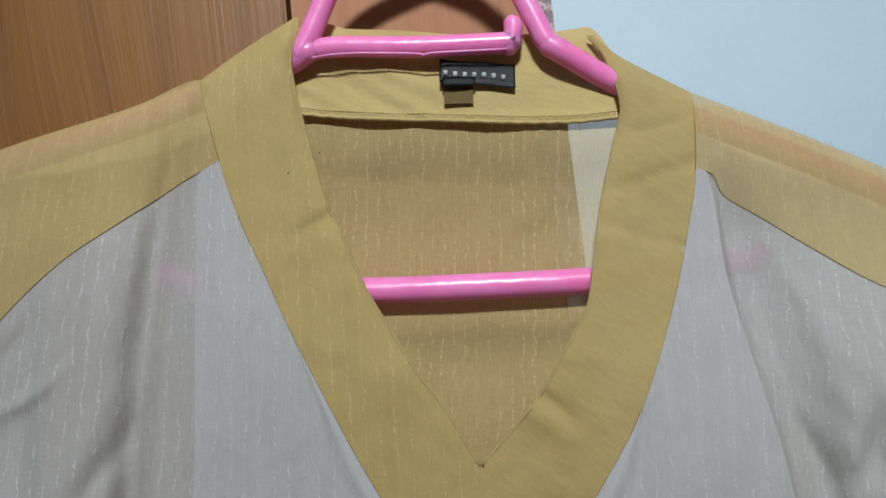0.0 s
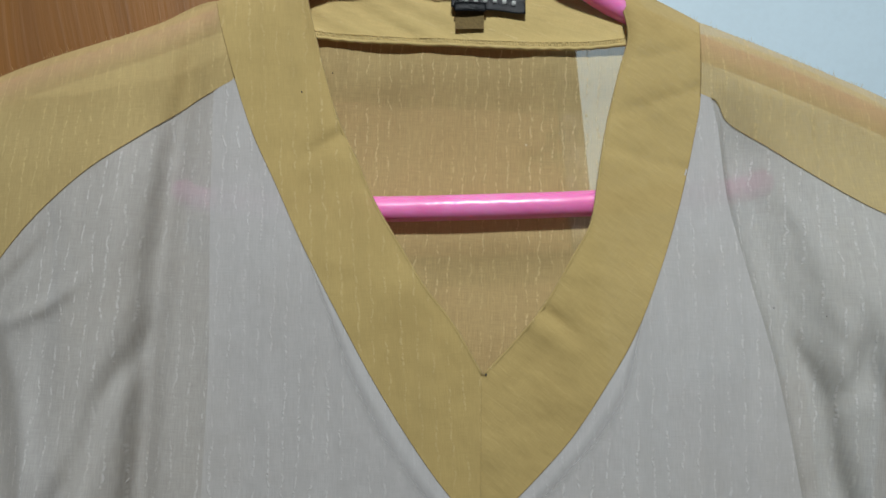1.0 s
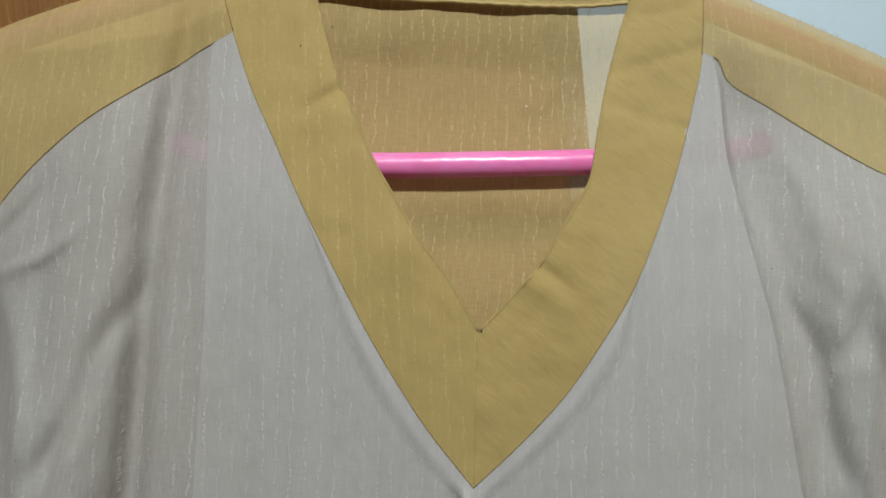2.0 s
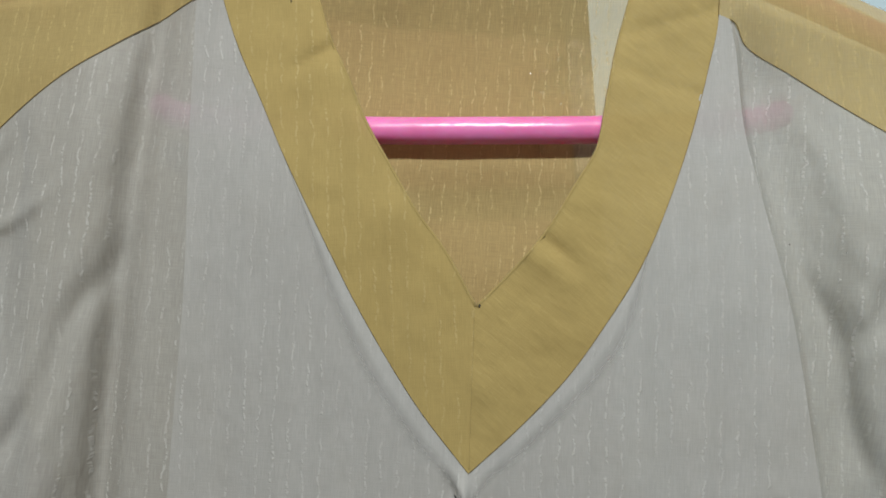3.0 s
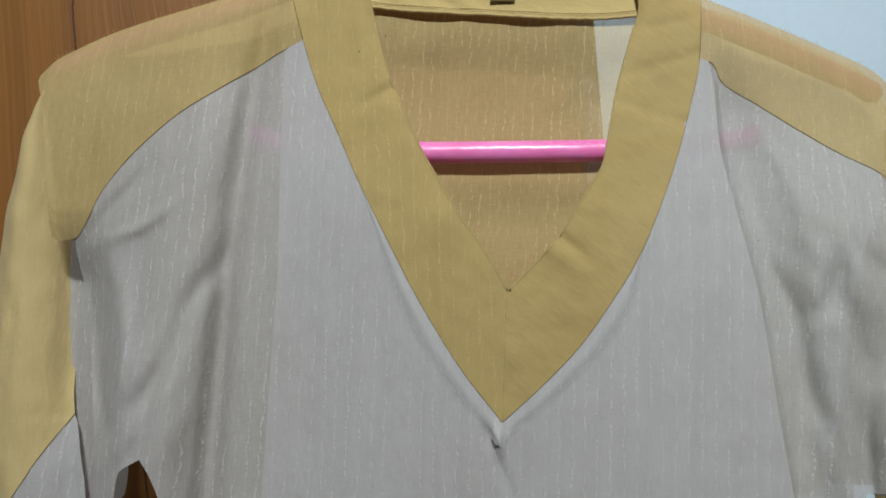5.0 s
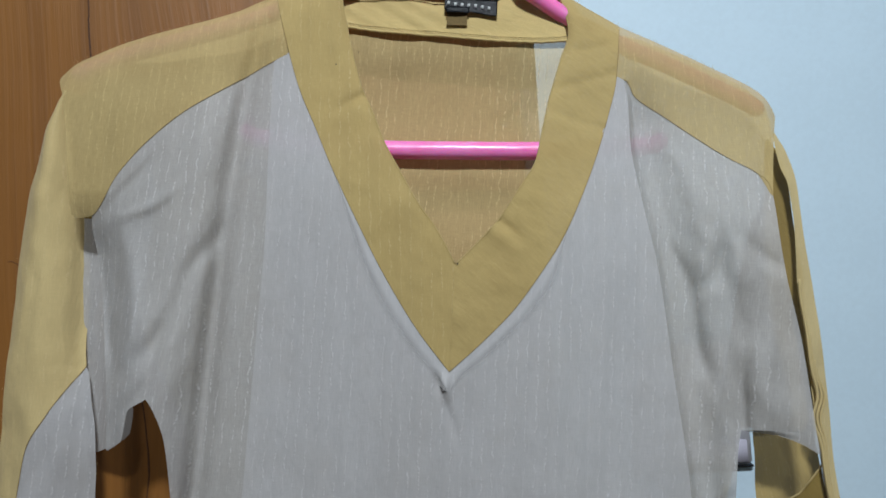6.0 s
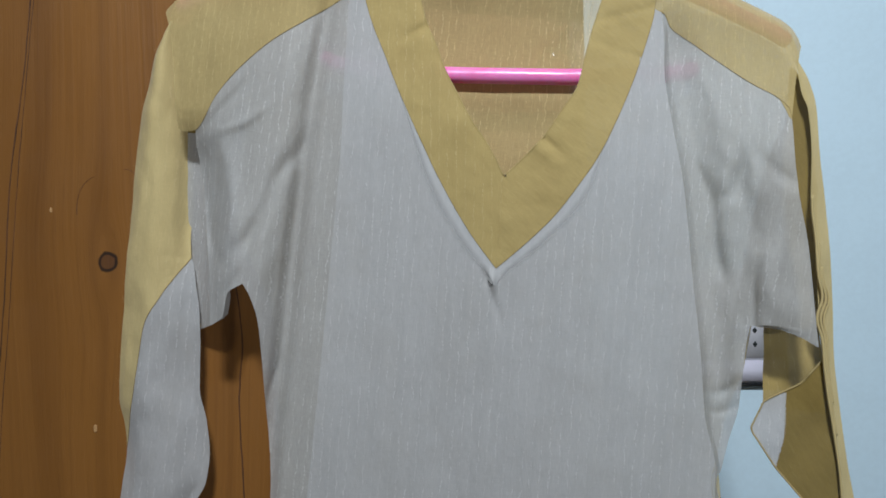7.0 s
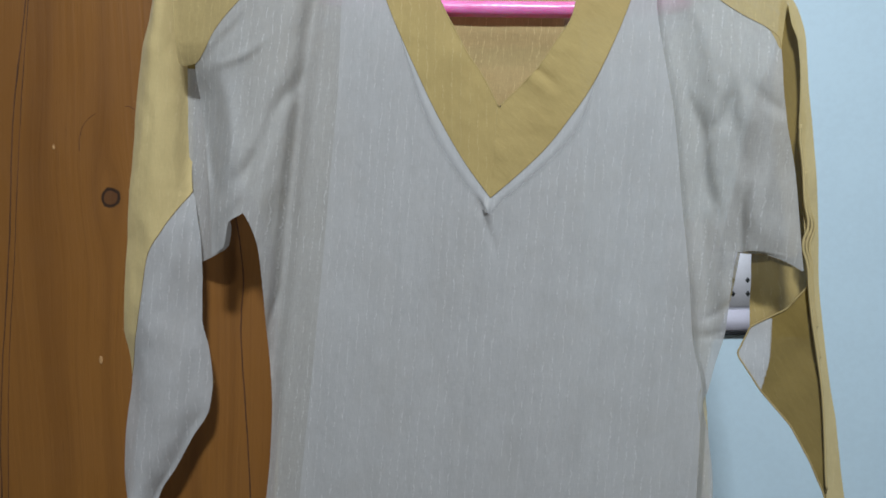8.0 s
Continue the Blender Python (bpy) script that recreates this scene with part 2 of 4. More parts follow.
def worn_edge():
    n = Nodes("worn_printed_edge")
    k = n.ramp(n.noise(n.pos, 170, 4, 0.7), 0.45, 0.56)
    c = n.mix(k, (0.16, 0.12, 0.13), (0.42, 0.33, 0.33))
    return n.end(n.shiny(c, 0.6, n.bump(n.math("MULTIPLY", k, 0.001), 0.5, 1.0)))


edge_worn = worn_edge()
hanger_pink = pink_plastic()


# ---- mesh helpers ----
def part(name, bm, material, parent, label=""):
    me = bpy.data.meshes.new(name)
    bm.normal_update()
    bm.to_mesh(me)
    bm.free()
    for p in me.polygons:
        p.use_smooth = True
    me.materials.append(material)
    ob = new(name, me)
    ob.parent = parent
    return tagged(ob, label)


def box(bm, lo, hi, bevel=0.0):
    made = bmesh.ops.create_cube(bm, size=1.0)["verts"]
    for v in made:
        v.co = Vector([l + (c + 0.5) * (h - l) for c, l, h in zip(v.co, lo, hi)])
    if bevel:
        edges = list({e for v in made for e in v.link_edges})
        bmesh.ops.bevel(bm, geom=edges, offset=bevel, segments=2, affect="EDGES", clamp_overlap=True)


def flat(ob):
    for p in ob.data.polygons:
        p.use_smooth = False
    return ob


class Line:
    """A smooth line through (key, value) pairs, sorted by key, without overshoot."""

    def __init__(self, *pairs):
        pairs = sorted(pairs)
        self.k = np.array([p[0] for p in pairs], float)
        self.v = np.array([p[1] for p in pairs], float)
        d = np.diff(self.v) / np.maximum(np.diff(self.k), 1e-9)
        m = np.zeros(len(self.k))
        m[0], m[-1] = d[0], d[-1]
        for i in range(1, len(d)):
            if d[i - 1] * d[i] > 0:
                m[i] = 2 * d[i - 1] * d[i] / (d[i - 1] + d[i])
        self.m = m

    def __call__(self, k):
        k = min(max(k, self.k[0]), self.k[-1])
        i = min(max(int(np.searchsorted(self.k, k)) - 1, 0), len(self.k) - 2)
        h = self.k[i + 1] - self.k[i]
        t = (k - self.k[i]) / h
        a, b = self.v[i], self.v[i + 1]
        return ((2 * t ** 3 - 3 * t ** 2 + 1) * a + (t ** 3 - 2 * t ** 2 + t) * h * self.m[i]
                + (-2 * t ** 3 + 3 * t ** 2) * b + (t ** 3 - t ** 2) * h * self.m[i + 1])


def straight(*pairs):
    """A line through (key, value) pairs with its corners kept."""
    pairs = sorted(pairs)
    k, v = [p[0] for p in pairs], [p[1] for p in pairs]
    return lambda q: float(np.interp(q, k, v))


def smooth(a, b, v):
    t = min(max((v - a) / (b - a), 0.0), 1.0)
    return t * t * (3 - 2 * t)


def drawn(x, y, z):
    """A point of the front cloth in metres; where it lies deeper it is cut a little larger, nearer a little smaller."""
    ref = 0.8 * smooth(2, 14, z)
    if x < -9.5:
        edge = smooth(-9.5, -12, x)
        side = -0.4 - 0.5 * smooth(8, 0, z) + 1.2 * math.exp(-max(shoulder_l(x) - z, 0) / 2.5)
        ref = ref * (1 - edge) + side * edge
    k = (y - ref) / 40.0
    return ((x + (x - 0.5) * k) / 100, y / 100, (z + (z - 5.0) * k) / 100)


def aft(x, y, z):
    """The back cloth: reaches up to the shoulders behind the hanger's arms."""
    k = (y - 0.8) / 40.0 * smooth(7.5, 10, abs(x)) * smooth(8, 14, z)
    return ((x + (x - 0.5) * k) / 100, y / 100, (z + (z - 5.0) * k) / 100)


def still(x, y, z):
    return (x / 100, y / 100, z / 100)


def rows_sheet(bm, z0, z1, left, right, depth, step=0.25, across=None, place=still):
    """Cloth between two edge lines, row by row downwards, in centimetres."""
    nz = max(2, int(abs(z0 - z1) / step))
    widest = max(abs(right(z0 + (z1 - z0) * i / 12) - left(z0 + (z1 - z0) * i / 12)) for i in range(13))
    nx = across or max(2, int(widest / step))
    last = None
    for i in range(nz + 1):
        z = z0 + (z1 - z0) * i / nz
        a, b = left(z), right(z)
        row = []
        for j in range(nx + 1):
            x = a + (b - a) * j / nx
            row.append(bm.verts.new(place(x, depth(x, z), z)))
        if last:
            for j in range(nx):
                bm.faces.new((last[j], row[j], row[j + 1], last[j + 1]))
        last = row


def columns_sheet(bm, x0, x1, low, high, depth, step=0.25, place=still):
    """Cloth between a lower and an upper edge line, column by column, in centimetres."""
    nx = max(2, int(abs(x1 - x0) / step))
    tallest = max(abs(high(x0 + (x1 - x0) * i / 12) - low(x0 + (x1 - x0) * i / 12)) for i in range(13))
    nz = max(2, int(tallest / step))
    last = None
    for i in range(nx + 1):
        x = x0 + (x1 - x0) * i / nx
        a, b = low(x), high(x)
        col = []
        for j in range(nz + 1):
            z = a + (b - a) * j / nz
            col.append(bm.verts.new(place(x, depth(x, z), z)))
        if last:
            for j in range(nz):
                bm.faces.new((last[j], col[j], col[j + 1], last[j + 1]))
        last = col


def tube(bm, points, radius, sides=12, caps=True):
    """A round bar along points (metres); radius a number or a list."""
    pts = [Vector(p) for p in points]
    rings = []
    for i, p in enumerate(pts):
        d = (pts[min(i + 1, len(pts) - 1)] - pts[max(i - 1, 0)]).normalized()
        up = Vector((0, 1, 0)) if abs(d.y) < 0.9 else Vector((0, 0, 1))
        a = d.cross(up).normalized()
        b = d.cross(a).normalized()
        r = radius[i] if isinstance(radius, list) else radius
        rings.append([bm.verts.new(p + r * (math.cos(q) * a + math.sin(q) * b)) for q in [2 * math.pi * k / sides for k in range(sides)]])
    for r0, r1 in zip(rings, rings[1:]):
        for k in range(sides):
            bm.faces.new((r0[k], r0[(k + 1) % sides], r1[(k + 1) % sides], r1[k]))
    if caps:
        bm.faces.new(rings[0])
        bm.faces.new(list(reversed(rings[-1])))
    if caps:
        bmesh.ops.recalc_face_normals(bm, faces=bm.faces[:])


def rounded(points, n=8):
    """A smooth polyline through points (Catmull-Rom)."""
    p = [Vector(q) for q in points]
    out = []
    for i in range(len(p) - 1):
        a, b, c, d = p[max(i - 1, 0)], p[i], p[i + 1], p[min(i + 2, len(p) - 1)]
        for k in range(n):
            t = k / n
            out.append(0.5 * ((2 * b) + (c - a) * t + (2 * a - 5 * b + 4 * c - d) * t * t + (3 * b - a - 3 * c + d) * t ** 3))
    out.append(p[-1])
    return out


# ---- the room ----
def structure(name, lo, hi, material, label, bevel=0.0):
    bm = bmesh.new()
    box(bm, lo, hi, bevel)
    return flat(tagged(part(name, bm, material, None), label, "wall" if "wall" in name else name, kind="structure"))


structure("floor", (-1.75, -3.0, -0.1), (2.3, 0.7, 0.0), floor_tile, "beige tiled bedroom floor")
structure("ceiling", (-1.75, -3.0, 2.7), (2.3, 0.7, 2.8), ceiling_paint, "white painted ceiling")
structure("wall_north", (-1.75, 0.56, 0.0), (2.3, 0.7, 2.7), wall_paint, "smooth pale blue painted wall behind the wardrobe")
# unseen walls, added dark to keep the bounce low
structure("wall_south", (-1.75, -3.0, 0.0), (2.3, -2.9, 2.7), unseen_wall_paint, "unseen wall, dark grey to cut bounced light")
structure("wall_west", (-1.75, -2.9, 0.0), (-1.65, 0.56, 2.7), unseen_wall_paint, "unseen wall, dark grey to cut bounced light")
structure("wall_east", (2.2, -2.9, 0.0), (2.3, 0.56, 2.7), unseen_wall_paint, "unseen wall, dark grey to cut bounced light")


# ---- wardrobe ----
def crack(points, width, parent):
    bm = bmesh.new()
    pts = rounded([(x, 0.0470, z) for x, z in points], 10)
    pts = [p + Vector((0.0007 * noise.noise((p.z * 40, i, 0)), 0, 0)) for i, p in enumerate(pts)]
    w = [width * (0.55 + 0.6 * abs(noise.noise((p.z * 25, p.x * 90, 3)))) for p in pts]
    tube(bm, pts, w, 6)
    return part("crack", bm, crack_dark, parent)


def wardrobe():
    root = tagged(new("wardrobe"), "honey varnished pine wardrobe with knots and a reddish plywood strip", "wardrobe")
    bm = bmesh.new()
    box(bm, (-0.95, 0.068, 0.08), (0.060, 0.54, 2.05), 0.003)
    flat(part("carcass", bm, carcass_wood, root))
    bm = bmesh.new()
    box(bm, (-0.95, 0.070, 0.0), (0.055, 0.53, 0.08))
    flat(part("plinth", bm, carcass_wood, root))
    bm = bmesh.new()
    box(bm, (-0.94, 0.047, 0.09), (-0.0625, 0.067, 2.04), 0.0012)
    door = flat(part("door", bm, door_wood, root, "honey varnished pine board with dark knots and long cracks"))
    crack([(-0.234, 1.70), (-0.230, 1.65), (-0.228, 1.61), (-0.212, 1.48), (-0.1935, 1.362), (-0.196, 1.298), (-0.192, 1.175), (-0.193, 0.9)], 0.0008, door)
    crack([(-0.352, 1.70), (-0.364, 1.57), (-0.378, 1.478), (-0.386, 1.371), (-0.397, 1.253), (-0.400, 1.17), (-0.402, 0.9)], 0.0008, door)
    crack([(-0.356, 1.62), (-0.372, 1.478), (-0.381, 1.371), (-0.391, 1.253), (-0.396, 1.1)], 0.0005, door)
    # faint grain splits curling over the knot
    crack([(-0.309, 1.4745), (-0.3155, 1.4705), (-0.3205, 1.464), (-0.323, 1.455), (-0.3235, 1.446)], 0.0004, door)
    crack([(-0.284, 1.479), (-0.2805, 1.4788), (-0.276, 1.476)], 0.0004, door)
    bm = bmesh.new()
    box(bm, (-0.0605, 0.049, 0.09), (0.052, 0.067, 2.04), 0.001)
    flat(part("panel", bm, panel_wood, root, "reddish glossy plywood strip with stains"))
    bm = bmesh.new()
    box(bm, (0.0525, 0.0485, 0.09), (0.063, 0.067, 2.04), 0.001)
    flat(part("edge_strip", bm, edge_worn, root, "worn grey and pink edge lipping"))
    for sx, sz, a in ((-0.311, 1.282, 0.0018), (-0.345, 1.45, 0.0012)):
        bm = bmesh.new()
        bmesh.ops.create_icosphere(bm, subdivisions=2, radius=a)
        for v in bm.verts:
            v.co = Vector((v.co.x + sx + 0.0005 * noise.noise(v.co * 900), v.co.y * 0.12 + 0.047, v.co.z * 1.8 + sz))
        part("scuff", bm, scuff_wood, door)
    # nail that carries the hanger
    bm = bmesh.new()
    tube(bm, [(-0.006, 0.05, 1.755), (-0.006, 0.012, 1.760)], 0.002, 8)
    part("nail", bm, lint_dark, root)
    return root


wardrobe()


# ---- socket plate on the far wall ----
def socket_plate():
    root = tagged(new("socket_plate"), "white plastic electric socket plate on the pale blue wall", "socket")
    root.location = (0.2755, 0.56, 1.234)
    bm = bmesh.new()
    box(bm, (-0.075, -0.010, 0.0), (0.070, 0.0, 0.150), 0.003)
    part("plate", bm, switch_plastic, root)
    bm = bmesh.new()
    box(bm, (-0.068, -0.0125, 0.003), (0.064, -0.0095, 0.0305), 0.001)
    part("lower_cover", bm, switch_lilac, root, "lilac-white lower cover strip")
    bm = bmesh.new()
    box(bm, (-0.076, -0.011, -0.0035), (0.071, 0.0, -0.0005), 0.001)
    part("lower_edge_strip", bm, switch_black, root, "black strip along the plate's lower edge")
    for x in (-0.045, 0.0185):
        bm = bmesh.new()
        box(bm, (x - 0.028, -0.0128, 0.034), (x + 0.028, -0.0095, 0.144), 0.0012)
        module = part("socket_module", bm, switch_plastic, root)
        for dx, z in ((-0.0095, 0.0517), (-0.0095, 0.0697), (0.0095, 0.0517), (0.0095, 0.0697), ):
            bm = bmesh.new()
            ring = [bm.verts.new((x + dx + 0.0031 * math.cos(q), -0.0131, z + 0.0042 * math.sin(q))) for q in [math.pi / 2 * k for k in range(4)]]
            back = [bm.verts.new((v.co.x, -0.0110, v.co.z)) for v in ring]
            bm.faces.new(ring)
            for k in range(4):
                bm.faces.new((ring[k], back[k], back[(k + 1) % 4], ring[(k + 1) % 4]))
            part("hole", bm, switch_black, module)
    return root


socket_plate()


# ---- pink hanger (in the garment's frame, centimetres) ----
def hanger():
    root = tagged(new("clothes_hanger"), "bright pink glossy plastic hanger holding the blouse", "hanger")
    root.matrix_world = HANG

    def bar(name, points, r, caps_round=True):
        bm = bmesh.new()
        pts = [Vector(p) / 100 for p in rounded(points, 7)]
        rad = [r / 100] * len(pts)
        if caps_round:
            a, b = (pts[0] - pts[1]).normalized() * r / 100, (pts[-1] - pts[-2]).normalized() * r / 100
            pts = [pts[0] + a * q for q in (1.0, 0.87, 0.5)] + pts + [pts[-1] + b * q for q in (0.5, 0.87, 1.0)]
            rad = [r / 100 * q for q in (0.08, 0.5, 0.87)] + rad + [r / 100 * q for q in (0.87, 0.5, 0.08)]
        tube(bm, pts, rad, 16)
        return part(name, bm, hanger_pink, root)

    bar("lower_bar", [(-12.95, 1.75, 13.5), (-12.5, 1.6, 13.25), (-11.5, 1.5, 13.05), (-8, 1.5, 12.8), (-4.5, 1.5, 12.7), (0, 1.5, 12.8), (4.8, 1.7, 13.0), (9, 2.2, 13.4), (11.3, 2.45, 13.75), (11.9, 2.6, 14.0)], 0.55)
    bar("trouser_bar", [(-7.9, 1.55, 22.75), (-7.0, 1.6, 23.05), (-5.6, 1.6, 23.2), (-2.5, 1.6, 23.1), (1.2, 1.6, 23.15), (1.7, 1.6, 23.2)], 0.45)
    bar("knob", [(1.6, 1.6, 23.0), (1.74, 1.6, 23.35), (1.8, 1.58, 23.75), (1.77, 1.58, 23.95)], 0.40)
    bar("neck_post", [(-7.3, 1.5, 22.9), (-6.85, 1.5, 23.9), (-6.15, 1.5, 25.6), (-5.7, 1.5, 26.7), (-5.0, 1.5, 27.6), (-3.6, 1.5, 28.4), (-1.7, 1.5, 29.2)], 0.48)
    bar("neck_post", [(3.9, 1.55, 22.65), (3.2, 1.5, 23.1), (2.85, 1.5, 23.8), (2.2, 1.5, 25.2), (1.75, 1.5, 26.6), (1.2, 1.5, 27.5), (0.1, 1.5, 28.4), (-1.7, 1.5, 29.2)], 0.48)
    def under(x, shoulder, r):
        """Where the arm's middle runs, tucked into the fold of the shoulder."""
        z = shoulder(x) - r - 0.55
        return [q * 100 for q in drawn(x, yoke_depth(x, z) + r + 0.4, z)]

    bar("arm", [(-7.0, 1.5, 23.0), (-8.2, 1.7, 22.4), *[under(x, shoulder_l, 0.5) for x in (-11.4, -14, -17, -20, -21.8, -22.9)]], 0.5)
    bar("arm", [(3.3, 1.5, 22.95), (3.9, 1.55, 22.6), (6.0, 2.0, 21.45), *[under(x, shoulder_r, 0.5) for x in (9.2, 12, 14.5, 16.2, 16.9)]], 0.5)
    bar("hook", [(-1.7, 1.5, 28.9), (-1.7, 1.5, 30.4), (-1.7, 1.5, 32), (-0.6, 1.5, 34), (1.2, 1.5, 35.2), (2.9, 1.5, 35.95), (4.6, 1.5, 35.0), (5.0, 1.5, 33.5)], 0.28)
    # moulding flash along the lower edge of the trouser bar
    bm = bmesh.new()
    tube(bm, [Vector(p) / 100 for p in rounded([(-7.6, 1.35, 22.5), (-5.6, 1.25, 22.76), (-2.5, 1.25, 22.68), (-2.0, 1.25, 22.6), (-1.5, 1.25, 22.68), (1.5, 1.27, 22.76)], 6)], 0.0005, 6)
    part("mould_seam", bm, hanger_pink, root)
    return root


# ---- the blouse: edge lines in centimetres from the tip of the V ----
band_out_l = Line((21.6, -11.4), (18.1, -10.4), (16, -9.7), (13.7, -8.6), (11.4, -7.5), (8.1, -5.7), (5.5, -4.2), (2.1, -1.9), (-0.15, 0))
band_out_r = Line((20.4, 9.0), (17.3, 8.95), (15.3, 8.6), (12.8, 8.0), (10.3, 7.2), (7.6, 6.1), (5.4, 4.8), (3.5, 3.5), (1.5, 1.7), (-0.15, 0))
band_in_l = Line((24.2, -7.3), (23.6, -7.35), (22.4, -7.6), (21.1, -7.4), (19.9, -7.1), (18.0, -6.6), (16.2, -6.0), (14.6, -5.2), (13.0, -4.5), (11.0, -3.3), (9.4, -2.3), (8.0, -1.2), (5.9, 0.05))
band_in_r = Line((23.0, 4.8), (22.3, 5.4), (21.6, 5.7), (19.9, 6.1), (18.3, 5.7), (15.8, 5.1), (14.0, 4.8), (12.2, 4.5), (10.7, 3.7), (8.8, 2.6), (7.3, 1.4), (5.9, 0.1))
shoulder_l = Line((-24.3, 16.3), (-23.5, 17.1), (-22.6, 17.6), (-20.1, 18.7), (-14.0, 20.6), (-11.4, 21.6), (-9.4, 23.0), (-7.6, 24.2))
shoulder_r = Line((4.8, 23.2), (5.3, 22.9), (5.8, 22.3), (9.0, 20.4), (11.4, 19.4), (14.3, 18.1), (16.6, 17.0), (17.3, 16.5), (17.9, 15.6), (18.3, 14.3))
yoke_low_l = Line((18.1, -10.4), (16.8, -12.0), (15.5, -14.1), (14.2, -16.1), (12.9, -17.6), (11.5, -18.9), (9.9, -20.0), (8.5, -20.6), (7.8, -21.05), (7.7, -21.6))
yoke_low_r = Line((17.35, 8.95), (17.1, 9.6), (16.3, 9.95), (15.1, 11.7), (14.0, 13.4), (12.8, 15.4), (12.0, 17.0), (11.3, 17.8), (10.6, 18.0))
fold_l = Line((20, -11.9), (17, -12.3), (12.5, -12.8), (7.5, -13.2), (0.9, -13.4), (-6.2, -13.6), (-10.9, -13.9), (-25, -14.0))
fold_in_l = Line((20, -11.2), (12.6, -11.1), (4.9, -10.9), (-3.6, -11.0), (-12.2, -11.2), (-21.9, -11.5), (-60, -12.5))
fold_r = Line((17, 9.4), (16.1, 9.6), (13.2, 9.9), (10.1, 10.6), (6.2, 11.5), (1.1, 12.3), (-4.7, 13.3), (-8.4, 13.8), (-12, 14.7), (-60, 15.5))
side_l = Line((-2.5, -16.8), (-3.2, -16.3), (-4.7, -15.6), (-7.0, -15.1), (-9.3, -14.7), (-12.4, -14.1), (-15.8, -13.75), (-18.6, -13.7), (-21.8, -13.8), (-40, -15.5), (-62, -18))
side_r = Line((-2.5, 16.1), (-3.7, 15.95), (-5.2, 15.9), (-7.8, 15.7), (-9.7, 15.2), (-11.6, 14.9), (-12.3, 14.75), (-14.5, 15.2), (-17.4, 15.7), (-22, 16.0), (-40, 17.5), (-62, 20))


slit_l = Line((9, -21.4), (7.7, -21.6), (5.5, -20.95), (2.8, -20.35), (-0.7, -19.9), (-2.5, -19.85), (-6, -19.7))


def bumpy(x, z, sx, sz, seed):
    return noise.noise((x * sx + seed * 7.3, seed * 3.1, z * sz))


CREASES = [  # middle x, z, direction, half length, width, depth
    (-18.9, 9.8, 60, 2.5, 0.35, 0.26), (-17.9, 8.6, 35, 2.0, 0.32, -0.22), (-19.2, 3.0, 96, 4.0, 0.35, 0.28),
    (-18.2, 1.0, 86, 4.5, 0.42, -0.28), (-17.0, -1.0, 70, 3.0, 0.5, 0.28), (-15.4, 3.5, 64, 5.0, 0.5, 0.26),
    (-14.2, -10.0, 86, 3.0, 0.22, 0.2), (-13.9, -14.0, 80, 2.5, 0.2, -0.2), (13.2, 4.2, 108, 4.0, 0.45, 0.3),
    (15.6, 4.4, 100, 3.0, 0.6, 0.34), (14.6, 6.4, 58, 1.6, 0.5, 0.36), (16.3, -0.6, 82, 2.2, 0.35, 0.34),
    (15.2, -6.2, 22, 1.2, 0.25, 0.2), (15.0, -7.6, 10, 1.0, 0.2, 0.16), (17.8, 1.0, 95, 3.5, 0.7, -0.3), (17.2, 7.5, 140, 2.0, 0.45, 0.22)]


def creases(x, z):
    y = 0.0
    if abs(x) > 11.5:
        for cx, cz, a, length, width, depth in CREASES:
            if abs(x - cx) < 6 and abs(z - cz) < 7:
                c, s = math.cos(radians(a)), math.sin(radians(a))
                u, v = (x - cx) * c + (z - cz) * s, (z - cz) * c - (x - cx) * s
                v += 0.25 * math.sin(u * 0.9 + cx)
                y += depth * math.exp(-(v / width) ** 2 - (u / length) ** 4)
    return y


